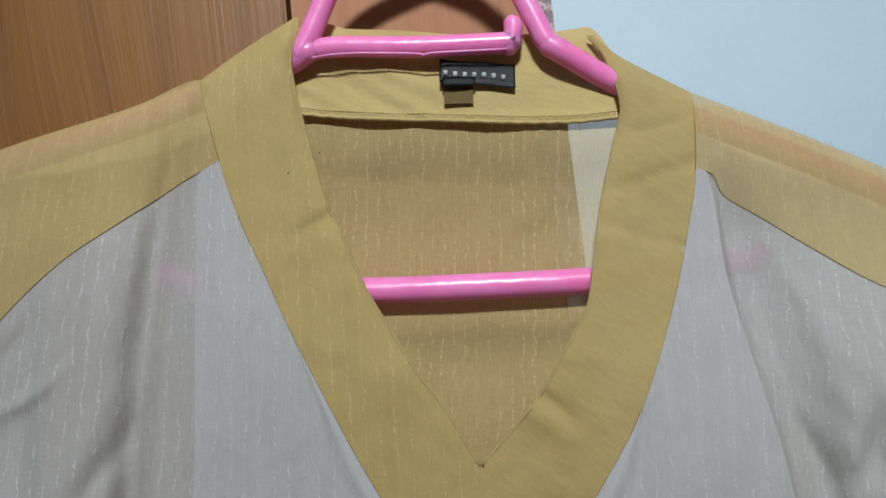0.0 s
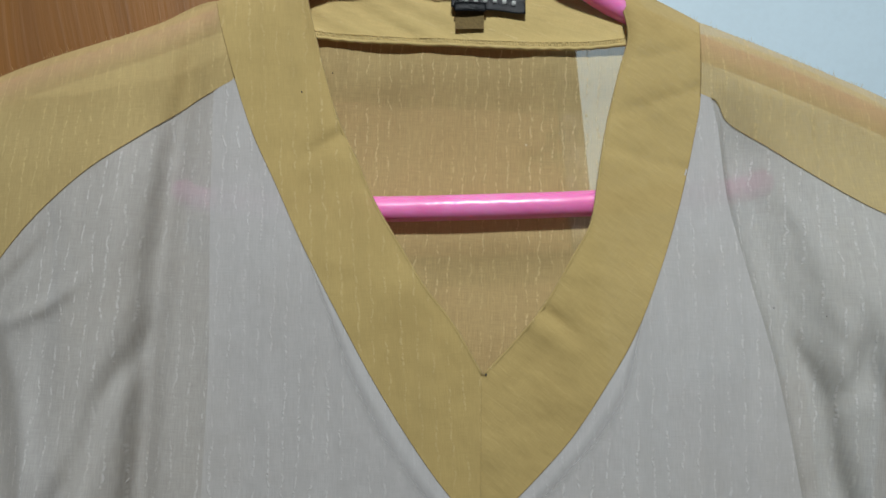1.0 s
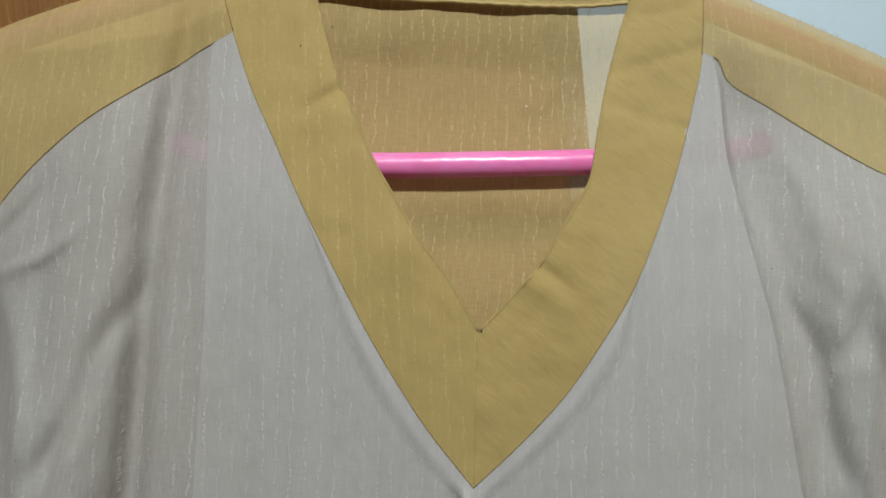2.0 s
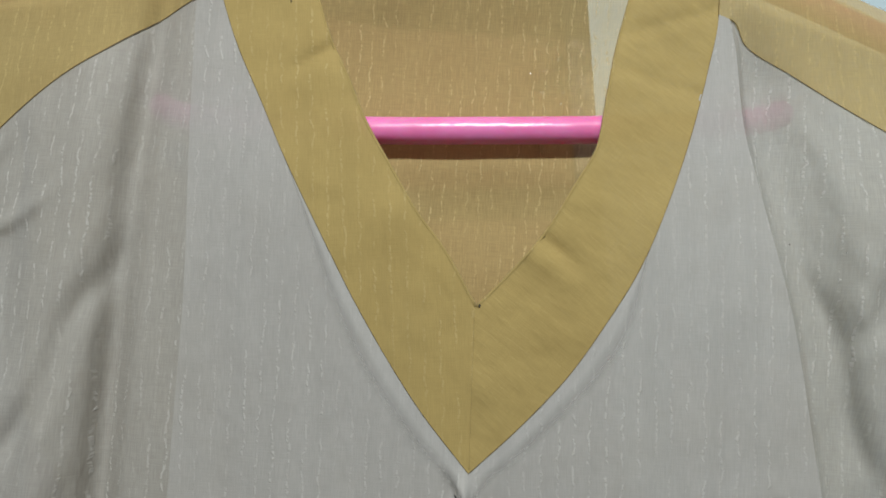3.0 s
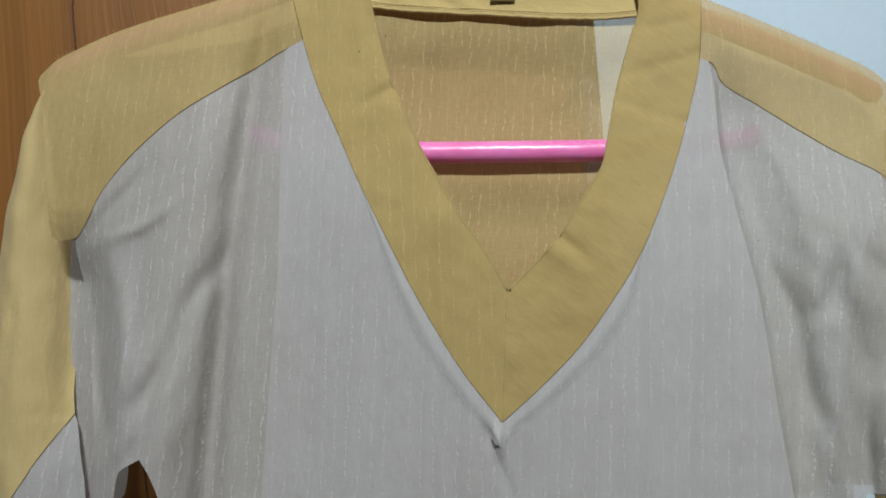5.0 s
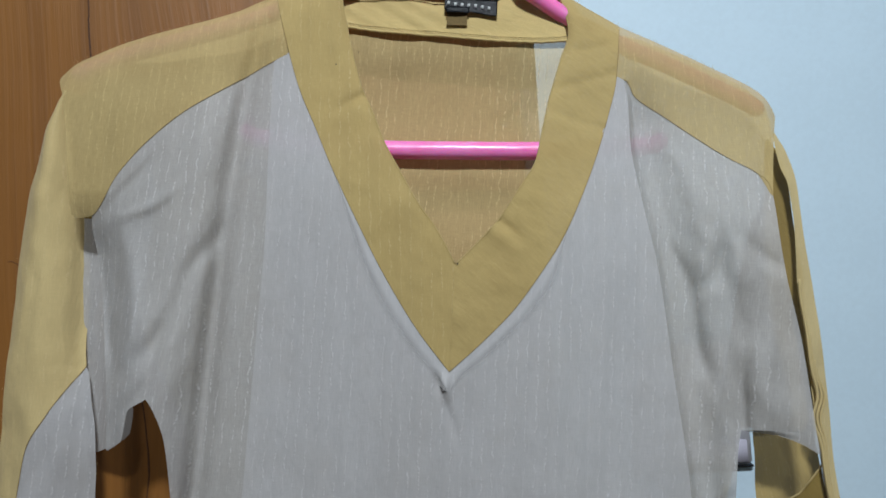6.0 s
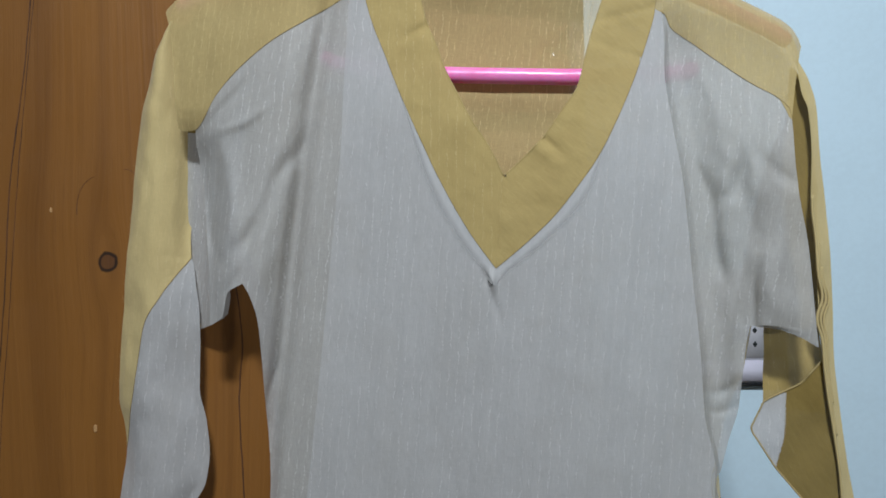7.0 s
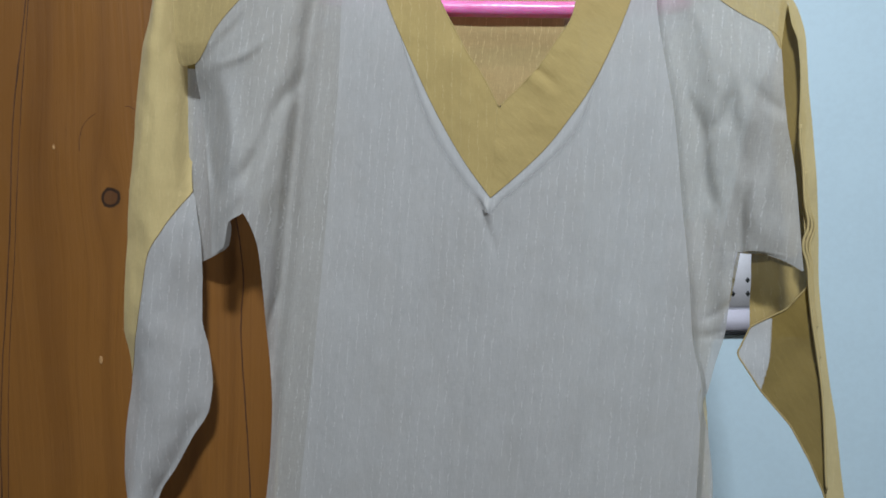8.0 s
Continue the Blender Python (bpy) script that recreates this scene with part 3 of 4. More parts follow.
def front_depth(x, z):
    """How far behind the plane of the V the front hangs, with its drape and folds."""
    y = 0.55 * smooth(8, 18, z) + 0.75 * smooth(2, 8, x) * smooth(5, 17, z)
    top = shoulder_l(x) if x < 0 else shoulder_r(x)
    if abs(x) > 4:
        y += 0.8 * math.exp(-max(top - z, 0) / 0.8)
    # left sleeve: stands forward at the armpit, falls away to the flat front
    a = Line((18, 0.3), (13, 0.7), (6, 1.1), (-2, 1.7), (-10, 1.3), (-25, 0.8), (-60, 0.8))(z)
    f = fold_l(z)
    y -= a * smooth(f + 0.3, f - 2.6, x) * smooth(19, 14, z)
    d = Line((21.5, 0.1), (20, 0.3), (17, 0.46), (10, 0.55), (0, 0.65), (-10, 0.65), (-25, 0.6), (-60, 0.4))(z) * (1 + 0.3 * bumpy(x, z, 0.05, 0.12, 31))
    y += d * (1 - smooth(f, f + 1.0, x) if x > f else 1 - smooth(f, f - 1.0, x))
    y += 0.20 * max(0.0, f - 3.0 - x) * smooth(-3.5, 2, z)
    if x < -16.5 and z < 9:
        e = slit_l(z)
        y += 1.6 * smooth(e + 2.4, e + 0.4, x) * smooth(9.5, 5, z)
    # right sleeve: a soft step along the lining's edge, then bulges
    f = fold_r(z)
    y += 0.8 * (smooth(f, f + 0.22, x) - smooth(f + 0.3, f + 2.6 + 0.8 * bumpy(z, z, 0.1, 0.1, 32), x)) * smooth(18, 14, z)
    y += 0.3 * smooth(f, f + 1.1, x) * smooth(18, 14, z) - 1.1 * smooth(f + 0.8, f + 5, x) * smooth(17, 8, z)
    y += 0.35 * math.exp(-((x - f - 3.2) / 0.7) ** 2) * smooth(8, 2, z) * smooth(-9, -4, z)
    # wrinkles
    seam_z = 18.1 + 0.97 * (x + 10.4) if x < 0 else 17.3 - 0.72 * (x - 9)
    calm = 0.3 + 0.7 * smooth(0.6, -2.0, z - seam_z)
    sl, sr = smooth(-12.5, -15, x) * calm, smooth(f + 0.5, f + 2.5, x) * calm
    y += sl * (0.42 * bumpy(x + 0.3 * z, z, 0.26, 0.09, 1) + 0.1 * bumpy(x - 0.5 * z, z, 0.7, 0.3, 2))
    y += sr * (0.45 * bumpy(x + 0.2 * z, z, 0.28, 0.17, 3) + 0.14 * bumpy(x + 0.4 * z, z, 0.8, 0.5, 4))
    y += 0.13 * bumpy(x + 0.12 * z, z, 0.34, 0.045, 5) + 0.05 * bumpy(x, z, 0.8, 0.25, 6)
    low = smooth(-1, -14, z)
    y += low * 0.28 * bumpy(x - 0.05 * z, z, 0.3, 0.03, 7)
    y += creases(x, z)
    # pull lines below the tip of the V
    y -= 0.36 * math.exp(-((x + 0.2) / 0.28) ** 2) * math.exp(-((z + 1.1) / 0.7) ** 2)
    y += 0.34 * math.exp(-((x + 0.55 + 0.4 * (z + 1)) / 0.2) ** 2) * smooth(-5, -1.2, z) * smooth(0, -1, z)
    return y


def lined_depth(x, z):
    return front_depth(x, z) - 0.07


def yoke_depth(x, z):
    return front_depth(x, z) - 0.03 + 0.03 * bumpy(x + z, z, 0.35, 0.35, 8)


def band_depth(x, z):
    y = front_depth(x, z) - 0.12
    # the band rolls back at the side of the neck, and is crumpled
    edge = band_in_l(z) if x < 0 else band_in_r(z)
    y += 0.5 * math.exp(-abs(x - edge) / 0.5) * smooth(14, 20, z)
    y += 0.07 * bumpy(x, z, 0.5, 0.5, 9) + 0.03 * bumpy(x, z, 1.3, 1.1, 10)
    if x > 0:
        y += 0.2 * math.exp(-((z - 8.5 + 0.75 * (x - 2.6)) / 0.22) ** 2) * smooth(4.6, 2.9, x)
        y -= 0.14 * math.exp(-((z - 7.9 + 0.7 * (x - 2.2)) / 0.35) ** 2) * smooth(4.5, 2.2, x)
        for zz, s in ((17.0, 0.3), (14.6, -0.35), (19.0, 0.2)):
            y += 0.07 * math.exp(-((z - zz - s * (x - 7)) / 0.28) ** 2)
    else:
        y += 0.2 * math.exp(-((z - 15.6 - 0.6 * (x + 6.2)) / 0.3) ** 2) * smooth(-8, -6.2, x)
    return y


def back_depth(x, z):
    return 2.55 + 1.25 * smooth(7, 11, abs(x)) - 0.25 * math.exp(-((z - 19.0) / 1.3) ** 2) * smooth(10, 7, abs(x)) - 0.42 * math.exp(-((z - 12.7) / 1.6) ** 2) * smooth(9, 6, abs(x)) - (0.45 * smooth(12.5, 11.2, z) + 0.5 * smooth(11, 7, z)) * smooth(10, 5, abs(x)) * smooth(-2, 3, z) + 0.10 * bumpy(x + 0.4 * z, z, 0.3, 0.2, 11) + (0.12 + 0.2 * smooth(8, 12, abs(x))) * bumpy(x - 1.4 * z, x + z, 0.3, 0.06, 12)


def seam(points, radius, material, parent, name="seam", n=6, place=still):
    bm = bmesh.new()
    tube(bm, [Vector(place(*p)) for p in rounded(points, n)], radius, 6)
    return part(name, bm, material, parent)


def blouse():
    root = tagged(new("blouse"), "ivory voile blouse with mustard neck band and yokes, on pink hanger", "blouse")
    root.matrix_world = HANG
    S = 0.2
    # front: doubled by its lining between the two fold lines, single at the sides
    left = Line(*[(k, v) for k, v in zip(yoke_low_l.k, yoke_low_l.v) if k > 7.75], (5.5, -20.4), (2.8, -19.75), (-0.7, -19.25), (-2.5, -19.05))
    right = Line(*[(k, v) for k, v in zip(yoke_low_r.k, yoke_low_r.v)], (6.2, 18.6), (2.3, 19.4), (-1.3, 20.0), (-2.5, 20.2))
    inner_l = lambda z: max(fold_in_l(z), left(z)) if z > -2.5 else max(fold_in_l(z), side_l(z) + 0.3)
    inner_r = lambda z: min(fold_r(z), right(z)) if z > -2.5 else min(fold_r(z), side_r(z) - 0.3)
    bm = bmesh.new()
    rows_sheet(bm, 18.2, -2.5, inner_l, lambda z: min(band_out_l(z) + 0.08, 0.0), lined_depth, S, None, drawn)
    rows_sheet(bm, 17.4, -2.5, lambda z: max(band_out_r(z) - 0.08, 0.0), inner_r, lined_depth, S, None, drawn)
    rows_sheet(bm, -2.5, -26, inner_l, lambda z: 0.0, lined_depth, 0.25, None, drawn)
    rows_sheet(bm, -2.5, -26, lambda z: 0.0, inner_r, lined_depth, 0.25, None, drawn)
    rows_sheet(bm, -26, -62, inner_l, inner_r, lined_depth, 0.6, None, drawn)
    bmesh.ops.remove_doubles(bm, verts=bm.verts[:], dist=0.0002)
    part("front_panel", bm, ivory_lined, root, "lined ivory voile front with broken slub threads")
    bm = bmesh.new()
    rows_sheet(bm, 18.2, -2.5, left, inner_l, front_depth, S, None, drawn)
    rows_sheet(bm, -2.5, -26, side_l, inner_l, front_depth, S, None, drawn)
    rows_sheet(bm, -26, -62, side_l, inner_l, front_depth, 0.6, None, drawn)
    rows_sheet(bm, -2.5, -5.3, Line((-2.5, -19.05), (-5.3, -18.8)), Line((-2.5, -16.8), (-3.2, -17.8), (-4.8, -18.0), (-5.3, -18.7)), front_depth, S, None, drawn)
    bmesh.ops.remove_doubles(bm, verts=bm.verts[:], dist=0.0002)
    part("front_side", bm, ivory_side, root, "sheer single ivory voile, creased at the sleeve")
    bm = bmesh.new()
    rows_sheet(bm, 17.4, -2.5, inner_r, right, front_depth, S, None, drawn)
    rows_sheet(bm, -2.5, -26, inner_r, side_r, front_depth, S, None, drawn)
    rows_sheet(bm, -26, -62, inner_r, side_r, front_depth, 0.6, None, drawn)
    rows_sheet(bm, -2.5, -3.6, Line((-2.5, 16.1), (-2.7, 18.0), (-3.1, 19.3), (-3.6, 20.3)), Line((-2.5, 20.2), (-3.6, 20.4)), front_depth, S, None, drawn)
    bmesh.ops.remove_doubles(bm, verts=bm.verts[:], dist=0.0002)
    part("front_side", bm, ivory_side, root, "sheer single ivory voile, rumpled at the sleeve")
    # seam allowance along the V, showing through as a paler strip
    bm = bmesh.new()
    near = lambda x, z: front_depth(x, z) - 0.082
    wide_l = lambda z: 1.4 * smooth(12, 3, z) * smooth(-1.6, 0.3, z)
    wide_r = lambda z: 1.4 * smooth(8.5, 4.5, z) * smooth(-1.6, 0.3, z)
    rows_sheet(bm, 13.0, -1.3, lambda z: min(band_out_l(z), 0.0) - wide_l(z) - 0.02, lambda z: min(band_out_l(z), 0.0) + 0.02, near, 0.2, 12, drawn)
    rows_sheet(bm, 8.4, -1.3, lambda z: max(band_out_r(z), 0.0) + wide_r(z) + 0.02, lambda z: max(band_out_r(z), 0.0) - 0.02, near, 0.2, 12, drawn)
    allowance = part("seam_allowance", bm, ivory_allowance, root)
    thin = allowance.data.attributes.new("thin", "FLOAT", "POINT")
    for k in range(len(allowance.data.vertices)):
        thin.data[k].value = 1.0 - smooth(0.0, 0.75, (k % 13) / 12)
    # yokes
    low = Line((-24.3, 16.0), (-23.6, 14.6), (-23.1, 12.4), (-22.6, 9.2), (-22.3, 7.9), (-21.9, 7.68), (-21.1, 7.8), (-20.6, 8.5), (-20.0, 9.9), (-18.9, 11.5), (-17.6, 12.9), (-16.1, 14.2), (-14.1, 15.5), (-12.0, 16.8), (-10.4, 18.1))
    high = Line(*[(k, v) for k, v in zip(shoulder_l.k, shoulder_l.v) if k < -11.3], (-10.9, 20.0), (-10.38, 18.15))
    bm = bmesh.new()
    columns_sheet(bm, -24.3, -10.38, low, high, yoke_depth, S, drawn)
    part("shoulder_yoke", bm, gold_cloth, root, "mustard voile shoulder yoke")
    low = Line((8.95, 17.3), (9.6, 17.05), (9.95, 16.3), (11.7, 15.1), (13.4, 14.0), (15.4, 12.8), (17.0, 12.0), (17.6, 11.2), (17.9, 10.65), (18.0, 10.6))
    high = Line(*[(k, v) for k, v in zip(shoulder_r.k, shoulder_r.v) if k > 8.5])
    bm = bmesh.new()
    columns_sheet(bm, 8.95, 18.0, low, high, yoke_depth, S, drawn)
    part("shoulder_yoke", bm, gold_cloth, root, "mustard voile shoulder yoke")
    # neck band, two halves meeting at the centre seam
    over_l = Line((21.6, -11.4), (23.0, -9.4), (24.2, -7.45))
    over_r = Line((20.4, 9.0), (22.3, 5.8), (23.0, 5.1))
    bm = bmesh.new()
    rows_sheet(bm, 24.2, -0.15, lambda z: over_l(z) if z > 21.6 else band_out_l(z), lambda z: band_in_l(z) if z > 5.9 else 0.02, band_depth, S, 26, drawn)
    part("neck_band", bm, gold_band_l, root, "mustard double-layer neck band, straight grain")
    bm = bmesh.new()
    rows_sheet(bm, 23.0, -0.15, lambda z: band_in_r(z) if z > 5.9 else 0.02, lambda z: over_r(z) if z > 20.4 else band_out_r(z), band_depth, S, 26, drawn)
    part("neck_band", bm, gold_band_r, root, "mustard double-layer neck band, crumpled, bias grain")
    # turned edges of the band
    for inner, top, sgn in ((band_in_l, 24.1, 1), (band_in_r, 22.9, 1)):
        pts = [(inner(z), band_depth(inner(z), z) + 0.05, z) for z in np.linspace(top, 5.9, 40)]
        seam(pts, 0.0007, gold_band_l, root, "rolled_edge", 2, drawn)
    # stitched seams
    for line, z0, z1 in ((band_out_l, 18.1, -0.1), (band_out_r, 17.3, -0.1)):
        pts = [(line(z), front_depth(line(z), z) - 0.12, z) for z in np.linspace(z0, z1, 40)]
        seam(pts, 0.00013, seam_thread, root, n=2, place=drawn)
    for line, z0, z1 in ((yoke_low_l, 18.1, 7.8), (yoke_low_r, 17.35, 10.8)):
        pts = [(line(z), yoke_depth(line(z), z) - 0.01, z) for z in np.linspace(z0, z1, 40)]
        seam(pts, 0.00015, seam_thread, root, n=2, place=drawn)
    for pts in ([(-11.4, 21.5), (-10.95, 20.0), (-10.4, 18.1)], [(9.0, 20.35), (9.02, 18.8), (8.95, 17.3)]):
        seam([(x, yoke_depth(x, z) - 0.1, z) for x, z in pts], 0.00018, seam_thread, root, place=drawn)
    seam([(0.02, band_depth(0.02, z) - 0.02, z) for z in np.linspace(5.9, 0, 12)], 0.00012, gold_band_r, root, n=2, place=drawn)
    # back, seen through the neck
    bl = Line((23.7, -7.6), (23.0, -9.2), (21.4, -11.3), (20.4, -14), (18.5, -19), (17.2, -22), (14, -22.6), (8, -21.5), (2, -20), (-2.4, -17.3), (-4.7, -16.2), (-9.3, -15.5), (-15.8, -14.9), (-21.8, -14.8), (-62, -18.4))
    br = Line((23.7, 5.0), (22.3, 5.9), (20.2, 9.0), (19.2, 11.4), (17.9, 14.3), (16.5, 16.8), (15, 17.6), (8, 18.2), (2, 18.0), (-2.4, 17.2), (-5.2, 16.95), (-11, 15.65), (-17, 16.35), (-62, 19.9))
    bm = bmesh.new()
    rows_sheet(bm, 23.7, -15, bl, br, back_depth, 0.4, None, aft)
    rows_sheet(bm, -15, -62, bl, br, back_depth, 0.9)
    part("back_panel", bm, gold_back, root, "very sheer mustard back, wardrobe showing through")
    # neck facing
    f_low = Line((-8.2, 20.55), (-7.5, 20.45), (-5.8, 20.25), (-3.3, 20.05), (-0.9, 19.95), (1.5, 19.8), (3.9, 19.75), (6.0, 19.9), (7.0, 20.1))
    f_top = Line((-8.2, 24.3), (-6.6, 24.6), (-5.4, 24.3), (-3.7, 24.15), (1.6, 23.75), (2.6, 23.75), (4.1, 23.9), (5.0, 24.0), (6.2, 22.6), (7.0, 21.6))
    facing = lambda x, z: 2.1 + 0.03 * (z - 20) + 0.08 * bumpy(x, z, 0.5, 0.8, 13) + 0.16 * bumpy(x * 0.6 + z, z - 0.4 * x, 1.5, 0.3, 14) * smooth(0.5, -2.5, x) - 0.1 * smooth(20.5, 19.8, z)
    bm = bmesh.new()
    columns_sheet(bm, -8.2, 7.0, f_low, f_top, facing, S)
    part("neck_facing", bm, gold_facing, root, "ochre back neck facing with a stitched hem")
    seam([(x, facing(x, f_low(x)) - 0.02, f_low(x) + 0.02 * math.sin(x * 9)) for x in np.linspace(-8.2, 7, 46)], 0.0009, gold_facing, root, "hem", 2)
    seam([(x, facing(x, f_low(x) + 0.3) - 0.04, f_low(x) + 0.28) for x in np.linspace(-8.2, 7, 46)], 0.0002, gold_facing, root, "stitching", 2)
    rng = random.Random(8)
    bm = bmesh.new()
    for x in np.arange(-8.0, 6.9, 0.07):
        z = f_low(x) + rng.uniform(-0.03, 0.02)
        y = facing(x, z + 0.15) - 0.025
        tube(bm, [Vector(still(x, y + 0.02, z - 0.07)), Vector(still(x + 0.05, y - 0.03, z + 0.1)), Vector(still(x + rng.uniform(0.0, 0.1), y, z + 0.26))], 0.00024, 5, False)
    tagged(part("overlock_stitching", bm, gold_facing, root), kind="stuff")
    # woven label, and the brown shade under it as a cloth patch
    label_y = lambda x, z: 1.9 + 0.06 * math.sin(x * 1.3) - 0.12 * smooth(22.2, 21.5, z)
    sag = lambda x: -0.085 * (x + 1.4) + 0.03 * math.sin(x * 3)
    bm = bmesh.new()
    rows_sheet(bm, 22.6, 21.55, lambda z: -1.38, lambda z: 1.85, label_y, 0.1)
    for v in bm.verts:
        v.co.z += sag(v.co.x * 100) / 100
    bmesh.ops.solidify(bm, geom=bm.faces[:], thickness=0.0006)
    label = part("woven_label", bm, label_cloth, root, "small black woven brand label with pale marks")
    for k in range(7):
        x, z = -1.12 + k * 0.41, 22.0
        y = label_y(x, z) - 0.02
        bm = bmesh.new()
        box(bm, ((x - 0.085) / 100, (y - 0.075) / 100, (z - 0.1 + sag(x)) / 100), ((x + 0.085) / 100, y / 100, (z + 0.1 + sag(x)) / 100))
        part("mark", bm, label_print, label)
    bm = bmesh.new()
    rows_sheet(bm, 21.75, 21.35, lambda z: -1.25, lambda z: 0.15, lambda x, z: 1.72 + 0.1 * math.sin(x * 2), 0.1)
    bmesh.ops.solidify(bm, geom=bm.faces[:], thickness=0.0008)
    part("label_fold", bm, label_cloth, label)
    bm = bmesh.new()
    rows_sheet(bm, 21.5, 20.65, lambda z: -1.2, lambda z: 0.05, lambda x, z: 1.9, 0.1)
    part("label_shade_patch", bm, label_shade_brown, label)
    # left sleeve: the slit back half hangs beside the front
    out = Line((15.7, -24.9), (14.6, -25.55), (13.2, -26.0), (11.6, -26.15), (8.6, -26.7), (5.4, -26.85), (0, -26.75), (-6.1, -26.8), (-11.6, -26.7), (-13.2, -26.2), (-15.7, -25.75), (-20, -26.0), (-23.4, -25.8), (-26, -25.2), (-29, -24.6))
    inner = Line((15.7, -23.95), (12.7, -23.85), (10.7, -23.55), (5.4, -22.95), (0.9, -22.55), (-1.1, -22.15))
    split = Line((-1.1, -22.15), (-3.7, -23.5), (-6.3, -24.7), (-10.6, -25.05), (-13.1, -25.5), (-15.0, -25.75))
    rim = Line((-1.1, -22.15), (-1.6, -21.85), (-5.6, -20.9), (-10.2, -20.6), (-12.6, -19.9), (-15.5, -19.5), (-16.8, -19.6), (-19.0, -20.7), (-21.6, -21.9), (-23.4, -22.9), (-29, -24.3))

    def flap_depth(x, z):
        a, b = out(z), inner(z) if z > -1.1 else rim(z)
        t = min(max((x - a) / max(b - a, 0.1), 0), 1)
        return 2.2 + 0.25 * smooth(-1, 4, z) - 1.1 * math.sin(math.pi * min(1, t * 1.1)) + 0.9 * smooth(0.8, 1.0, t) * smooth(-3, 2, z) + 0.25 * bumpy(x, z, 0.5, 0.2, 15) + 0.12 * bumpy(x, z, 1.2, 0.5, 16)

    bm = bmesh.new()
    rows_sheet(bm, 15.7, -1.1, out, inner, flap_depth, S, 22)
    rows_sheet(bm, -1.1, -15.0, out, split, flap_depth, S, 22)
    bmesh.ops.remove_doubles(bm, verts=bm.verts[:], dist=0.0001)
    part("sleeve_flap", bm, gold_flap, root, "mustard outer half of the slit sleeve")
    bm = bmesh.new()
    rows_sheet(bm, -1.15, -29, lambda z: split(z) if z > -15 else out(z), rim, flap_depth, S, 26)
    part("sleeve_cuff", bm, ivory_cloth, root, "ivory lower end of the slit sleeve")
    seam([(split(z), flap_depth(split(z), z) - 0.03, z) for z in np.linspace(-1.1, -15, 30)], 0.00025, seam_thread, root, n=2)
    bl_in, br_in = Line((15.5, -24.2), (8, -23.4), (0, -22.9), (-4.8, -22.0), (-6.2, -21.6)), Line((15.5, -20), (8, -19), (0, -18.9), (-2.5, -18.9), (-3.5, -18.6), (-4.8, -18.7), (-5.6, -19.8), (-6.2, -21.2))
    deep = lambda x, z: 1.7 + 1.5 * smooth(-19.0, -22.0, x) * smooth(12, 7, z) + 1.2 * smooth(7, 12, z) + 0.15 * bumpy(x, z, 0.6, 0.15, 17)
    bm = bmesh.new()
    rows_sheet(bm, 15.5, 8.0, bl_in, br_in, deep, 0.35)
    part("sleeve_inside", bm, gold_in_shade, root, "mustard inside of the sleeve, shade put into its colour")
    bm = bmesh.new()
    rows_sheet(bm, 8.0, -6.2, bl_in, br_in, deep, 0.35)
    part("sleeve_back", bm, ivory_side, root, "shaded ivory inside of the sleeve")
    # right sleeve: stacked folded edges and the open inside
    outer = Line((14.6, 18.2), (13.5, 18.95), (12, 19.5), (8.7, 20.0), (6.1, 20.5), (3.6, 20.9), (1.0, 21.3), (-1.2, 21.5), (-4.1, 21.75), (-7.8, 22.4), (-10.7, 23.0), (-12.9, 23.55), (-16.2, 24.2), (-18.1, 24.6), (-24, 25.6))
    strip = Line((14.6, 18.1), (12.5, 18.55), (11.5, 19.0), (8.5, 19.45), (5.2, 19.6), (3.2, 19.95), (0.2, 20.35), (-3, 20.75), (-6.3, 21.3), (-8.5, 21.8), (-11.4, 22.4), (-14.3, 22.8), (-16.9, 23.1), (-24, 24.4))
    bm = bmesh.new()
    rows_sheet(bm, 14.6, -18.4, strip, outer, lambda x, z: 1.3 + 0.35 * (x - strip(z)) + 0.12 * bumpy(x, z, 0.6, 0.4, 18), S, 10)
    part("sleeve_flap", bm, gold_flap, root, "mustard folded outer edge of the slit sleeve")
    bm = bmesh.new()
    rows_sheet(bm, -18.4, -24, strip, outer, lambda x, z: 1.3 + 0.35 * (x - strip(z)), S, 10)
    part("sleeve_cuff", bm, ivory_cloth, root, "ivory lower end of the slit sleeve")
    for dx, z0, z1, y in ((0.0, 6.0, -17.5, 0.95), (0.28, 3.0, -9.0, 1.1), (0.52, 1.5, -7.0, 1.2)):
        pts = []
        for z in np.linspace(z0, z1, 36):
            k = math.exp(-((z + 1.3) / 1.6) ** 2)
            pts.append((strip(z) + dx * (0.6 + 0.4 * k) + 0.28 * k * math.sin((z + 1.0) * 1.6), y, z))
        seam(pts, 0.0009, gold_flap, root, "folded_edge", 2)
    bm = bmesh.new()
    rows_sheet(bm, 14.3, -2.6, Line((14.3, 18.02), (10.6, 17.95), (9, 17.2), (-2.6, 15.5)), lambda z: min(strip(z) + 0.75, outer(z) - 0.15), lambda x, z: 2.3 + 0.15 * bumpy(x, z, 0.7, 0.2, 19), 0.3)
    part("sleeve_inside", bm, gold_in_shade, root, "mustard inside of the sleeve, shade put into its colour")
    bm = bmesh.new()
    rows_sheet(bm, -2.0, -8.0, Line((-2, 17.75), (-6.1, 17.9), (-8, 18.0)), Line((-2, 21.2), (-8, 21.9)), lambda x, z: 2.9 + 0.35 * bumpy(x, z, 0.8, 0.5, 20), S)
    part("sleeve_back", bm, gold_half_shaded, root, "mustard inside of the sleeve's back half, darkened as in shade")
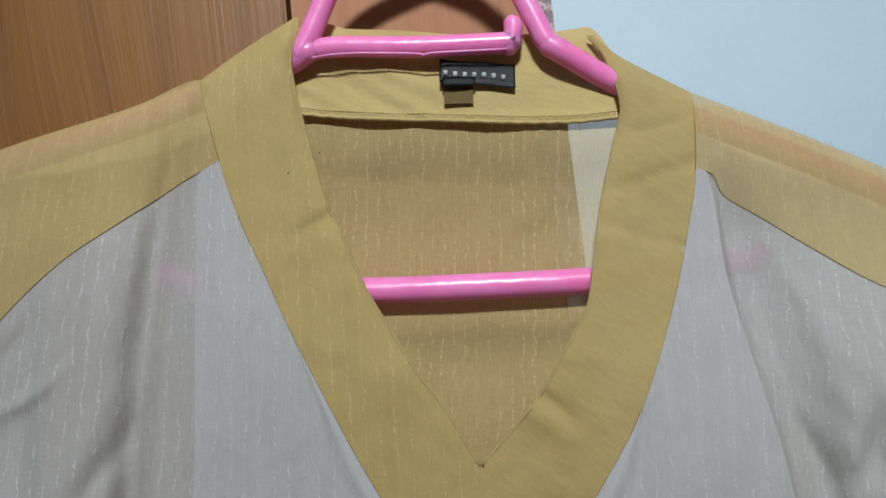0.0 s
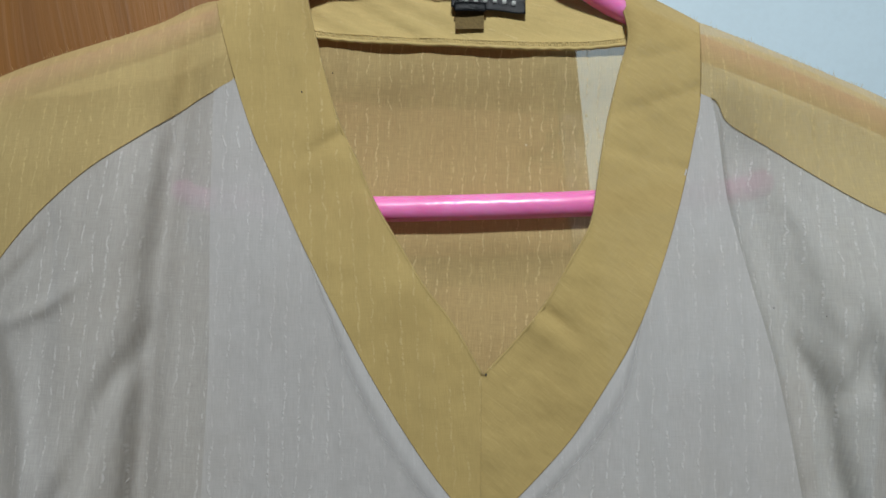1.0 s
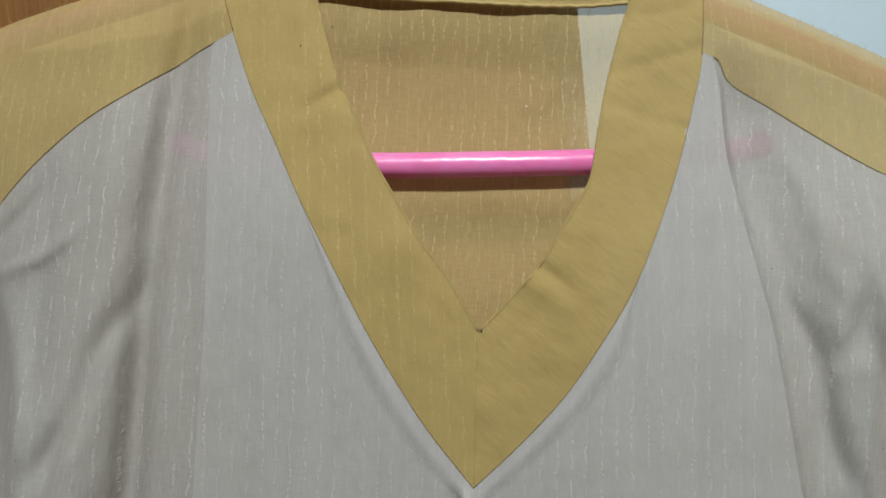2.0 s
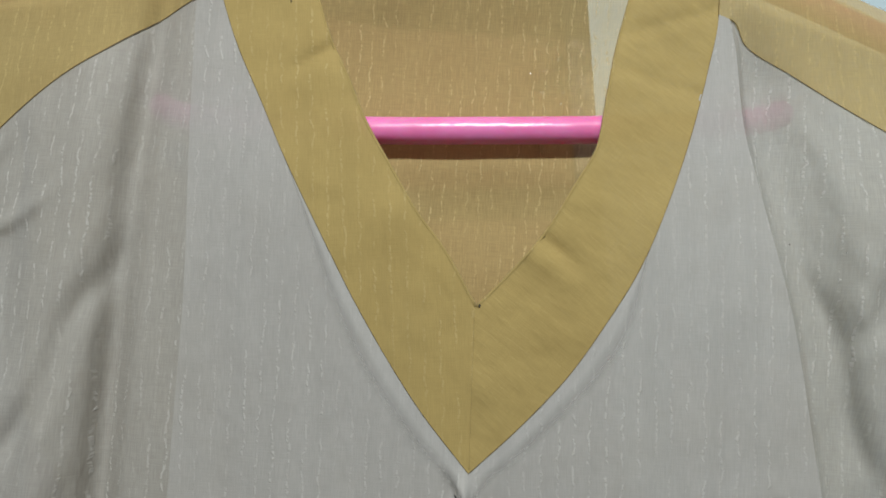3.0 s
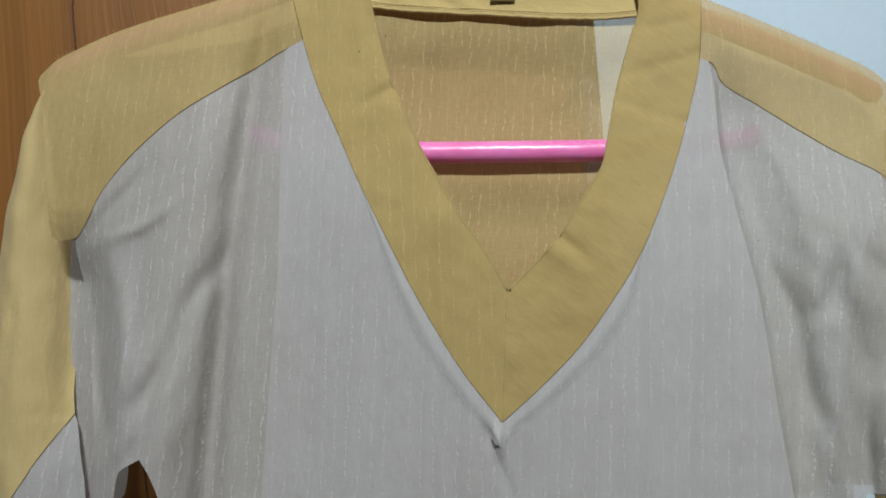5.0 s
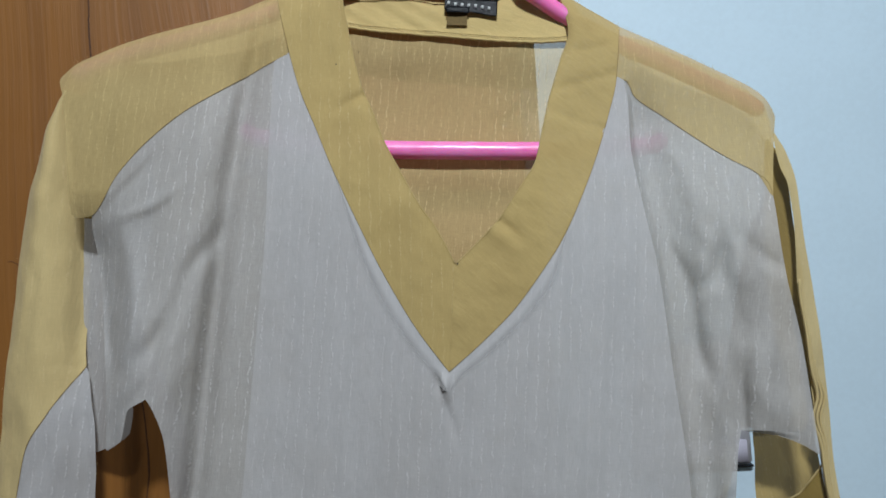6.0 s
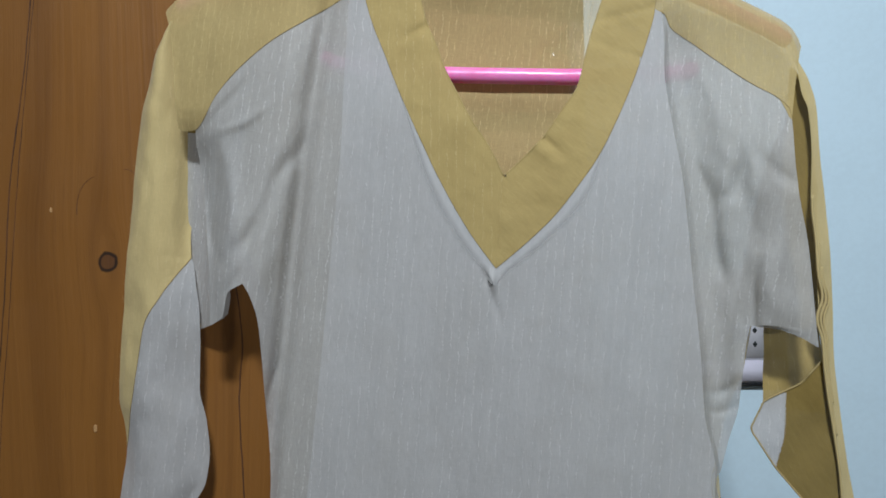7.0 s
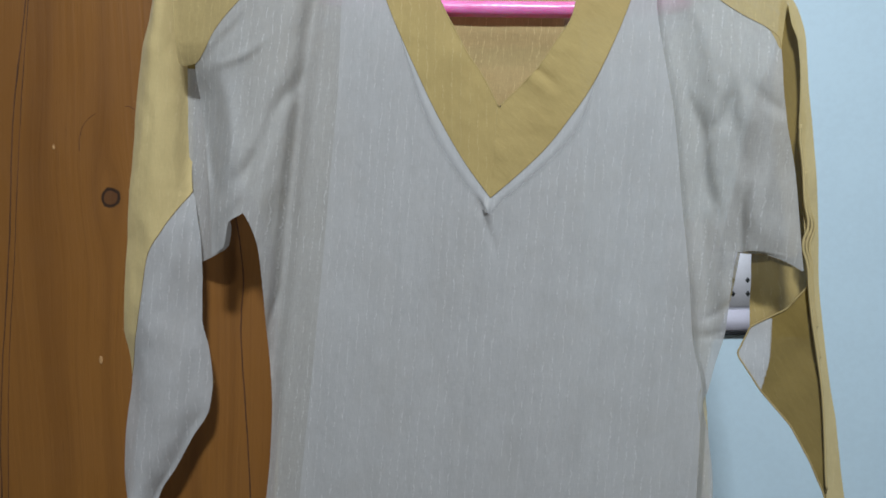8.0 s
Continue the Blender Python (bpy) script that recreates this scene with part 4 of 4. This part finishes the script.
    tip = straight((-3.8, 21.4), (-4.7, 20.9), (-6.1, 19.9), (-7.0, 18.5), (-7.4, 17.9), (-9.4, 17.2), (-11.6, 18.8), (-13.7, 20.8), (-15.8, 22.1), (-17.8, 23.1), (-21, 24.0))
    tip_depth = lambda x, z: 2.3 - 0.28 * (x - 17.2) * 0.6 + 0.2 * bumpy(x, z, 0.5, 0.4, 21)
    # turned-back corner, its shade painted by the darker gold
    bm = bmesh.new()
    patch = straight((-6.6, 19.1), (-9.7, 19.2), (-11.6, 18.85))
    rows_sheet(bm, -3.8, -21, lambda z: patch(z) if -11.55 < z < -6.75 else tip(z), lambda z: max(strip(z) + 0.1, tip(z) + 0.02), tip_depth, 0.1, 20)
    part("sleeve_corner", bm, gold_in_shade, root, "turned-back mustard sleeve corner, shade put into its colour")
    bm = bmesh.new()
    rows_sheet(bm, -6.75, -11.6, tip, lambda z: max(patch(z) + 0.05, tip(z) + 0.02), tip_depth, 0.1, 12)
    part("sleeve_corner_patch", bm, ivory_dense, root, "ivory patch on the turned-back corner")
    seam([(tip(z), tip_depth(tip(z), z) - 0.03, z) for z in np.linspace(-3.9, -20, 46)], 0.0006, gold_cloth, root, "hem", 2)
    # loose fibres standing off the cut edges
    rng = random.Random(5)
    bm = bmesh.new()
    edges = []
    for k in range(120):
        x = rng.uniform(-23.5, -8)
        edges.append((drawn(x, yoke_depth(x, shoulder_l(x)), shoulder_l(x)), (0, 1)))
    for k in range(80):
        x = rng.uniform(5.5, 17)
        edges.append((drawn(x, yoke_depth(x, shoulder_r(x)), shoulder_r(x)), (0, 1)))
    for k in range(60):
        z = rng.uniform(-16, 15)
        edges.append((still(out(z), flap_depth(out(z), z), z), (-1, 0)))
    for k in range(40):
        z = rng.uniform(-20, -3)
        edges.append((still(rim(z), flap_depth(rim(z), z), z), (1, 0)))
    for k in range(40):
        x = rng.uniform(16.5, 20.3)
        z = Line((16.3, -2.5), (18.0, -2.7), (19.3, -3.1), (20.3, -3.6))(x)
        edges.append((drawn(x, front_depth(x, z), z), (0, -1)))
    for p, (ox, oz) in edges:
        a = Vector(p)
        d = Vector((ox + rng.uniform(-1, 1), rng.uniform(-0.6, 0.3), oz + rng.uniform(-1, 1))) * rng.uniform(0.0004, 0.0016)
        bend = Vector((rng.uniform(-1, 1), 0, rng.uniform(-1, 1))) * 0.0004
        tube(bm, [a - d * 0.3, a + d * 0.5 + bend, a + d], [0.00006, 0.00005, 0.00003], 3, False)
    tagged(part("loose_fibre", bm, gold_flap, root), kind="stuff")
    seam([(-0.5, front_depth(-0.5, -0.95) - 0.1, -0.95), (-0.3, front_depth(-0.3, -1.12) - 0.11, -1.12), (-0.1, front_depth(-0.1, -1.2) - 0.1, -1.2)], 0.0002, lint_dark, root, "stitch")
    # lint specks caught in the weave
    more = []
    for k in range(26):
        x, z = rng.uniform(-19, 17), rng.uniform(-20, 12)
        if (x < band_out_l(max(z, -0.1)) - 0.3 or x > band_out_r(max(z, -0.1)) + 0.3) and left(max(z, -2.4)) + 0.5 < x < right(max(z, -2.4)) - 0.5 and (z > -2.5 or abs(x) < 13):
            more.append((x, z, rng.uniform(0.012, 0.024), 0))
    for x, z, r, band in ((-7.6, 17.6, 0.045, 1), (0.2, 5.95, 0.06, 1), (7.2, 3.0, 0.05, 0), (-10.2, 12.7, 0.03, 0), (-6.3, 18.4, 0.04, 1), (11.6, 8.6, 0.03, 0), (-6.4, -3.5, 0.03, 0), *more):
        bm = bmesh.new()
        bmesh.ops.create_icosphere(bm, subdivisions=1, radius=r / 100)
        y = (band_depth if band else front_depth)(x, z) - 0.02
        for v in bm.verts:
            v.co = Vector((v.co.x * 0.7, v.co.y * 0.4, v.co.z * 1.2)) + Vector(drawn(x, y, z))
        part("lint_speck", bm, lint_dark, root)
    return root


blouse()
hanger()
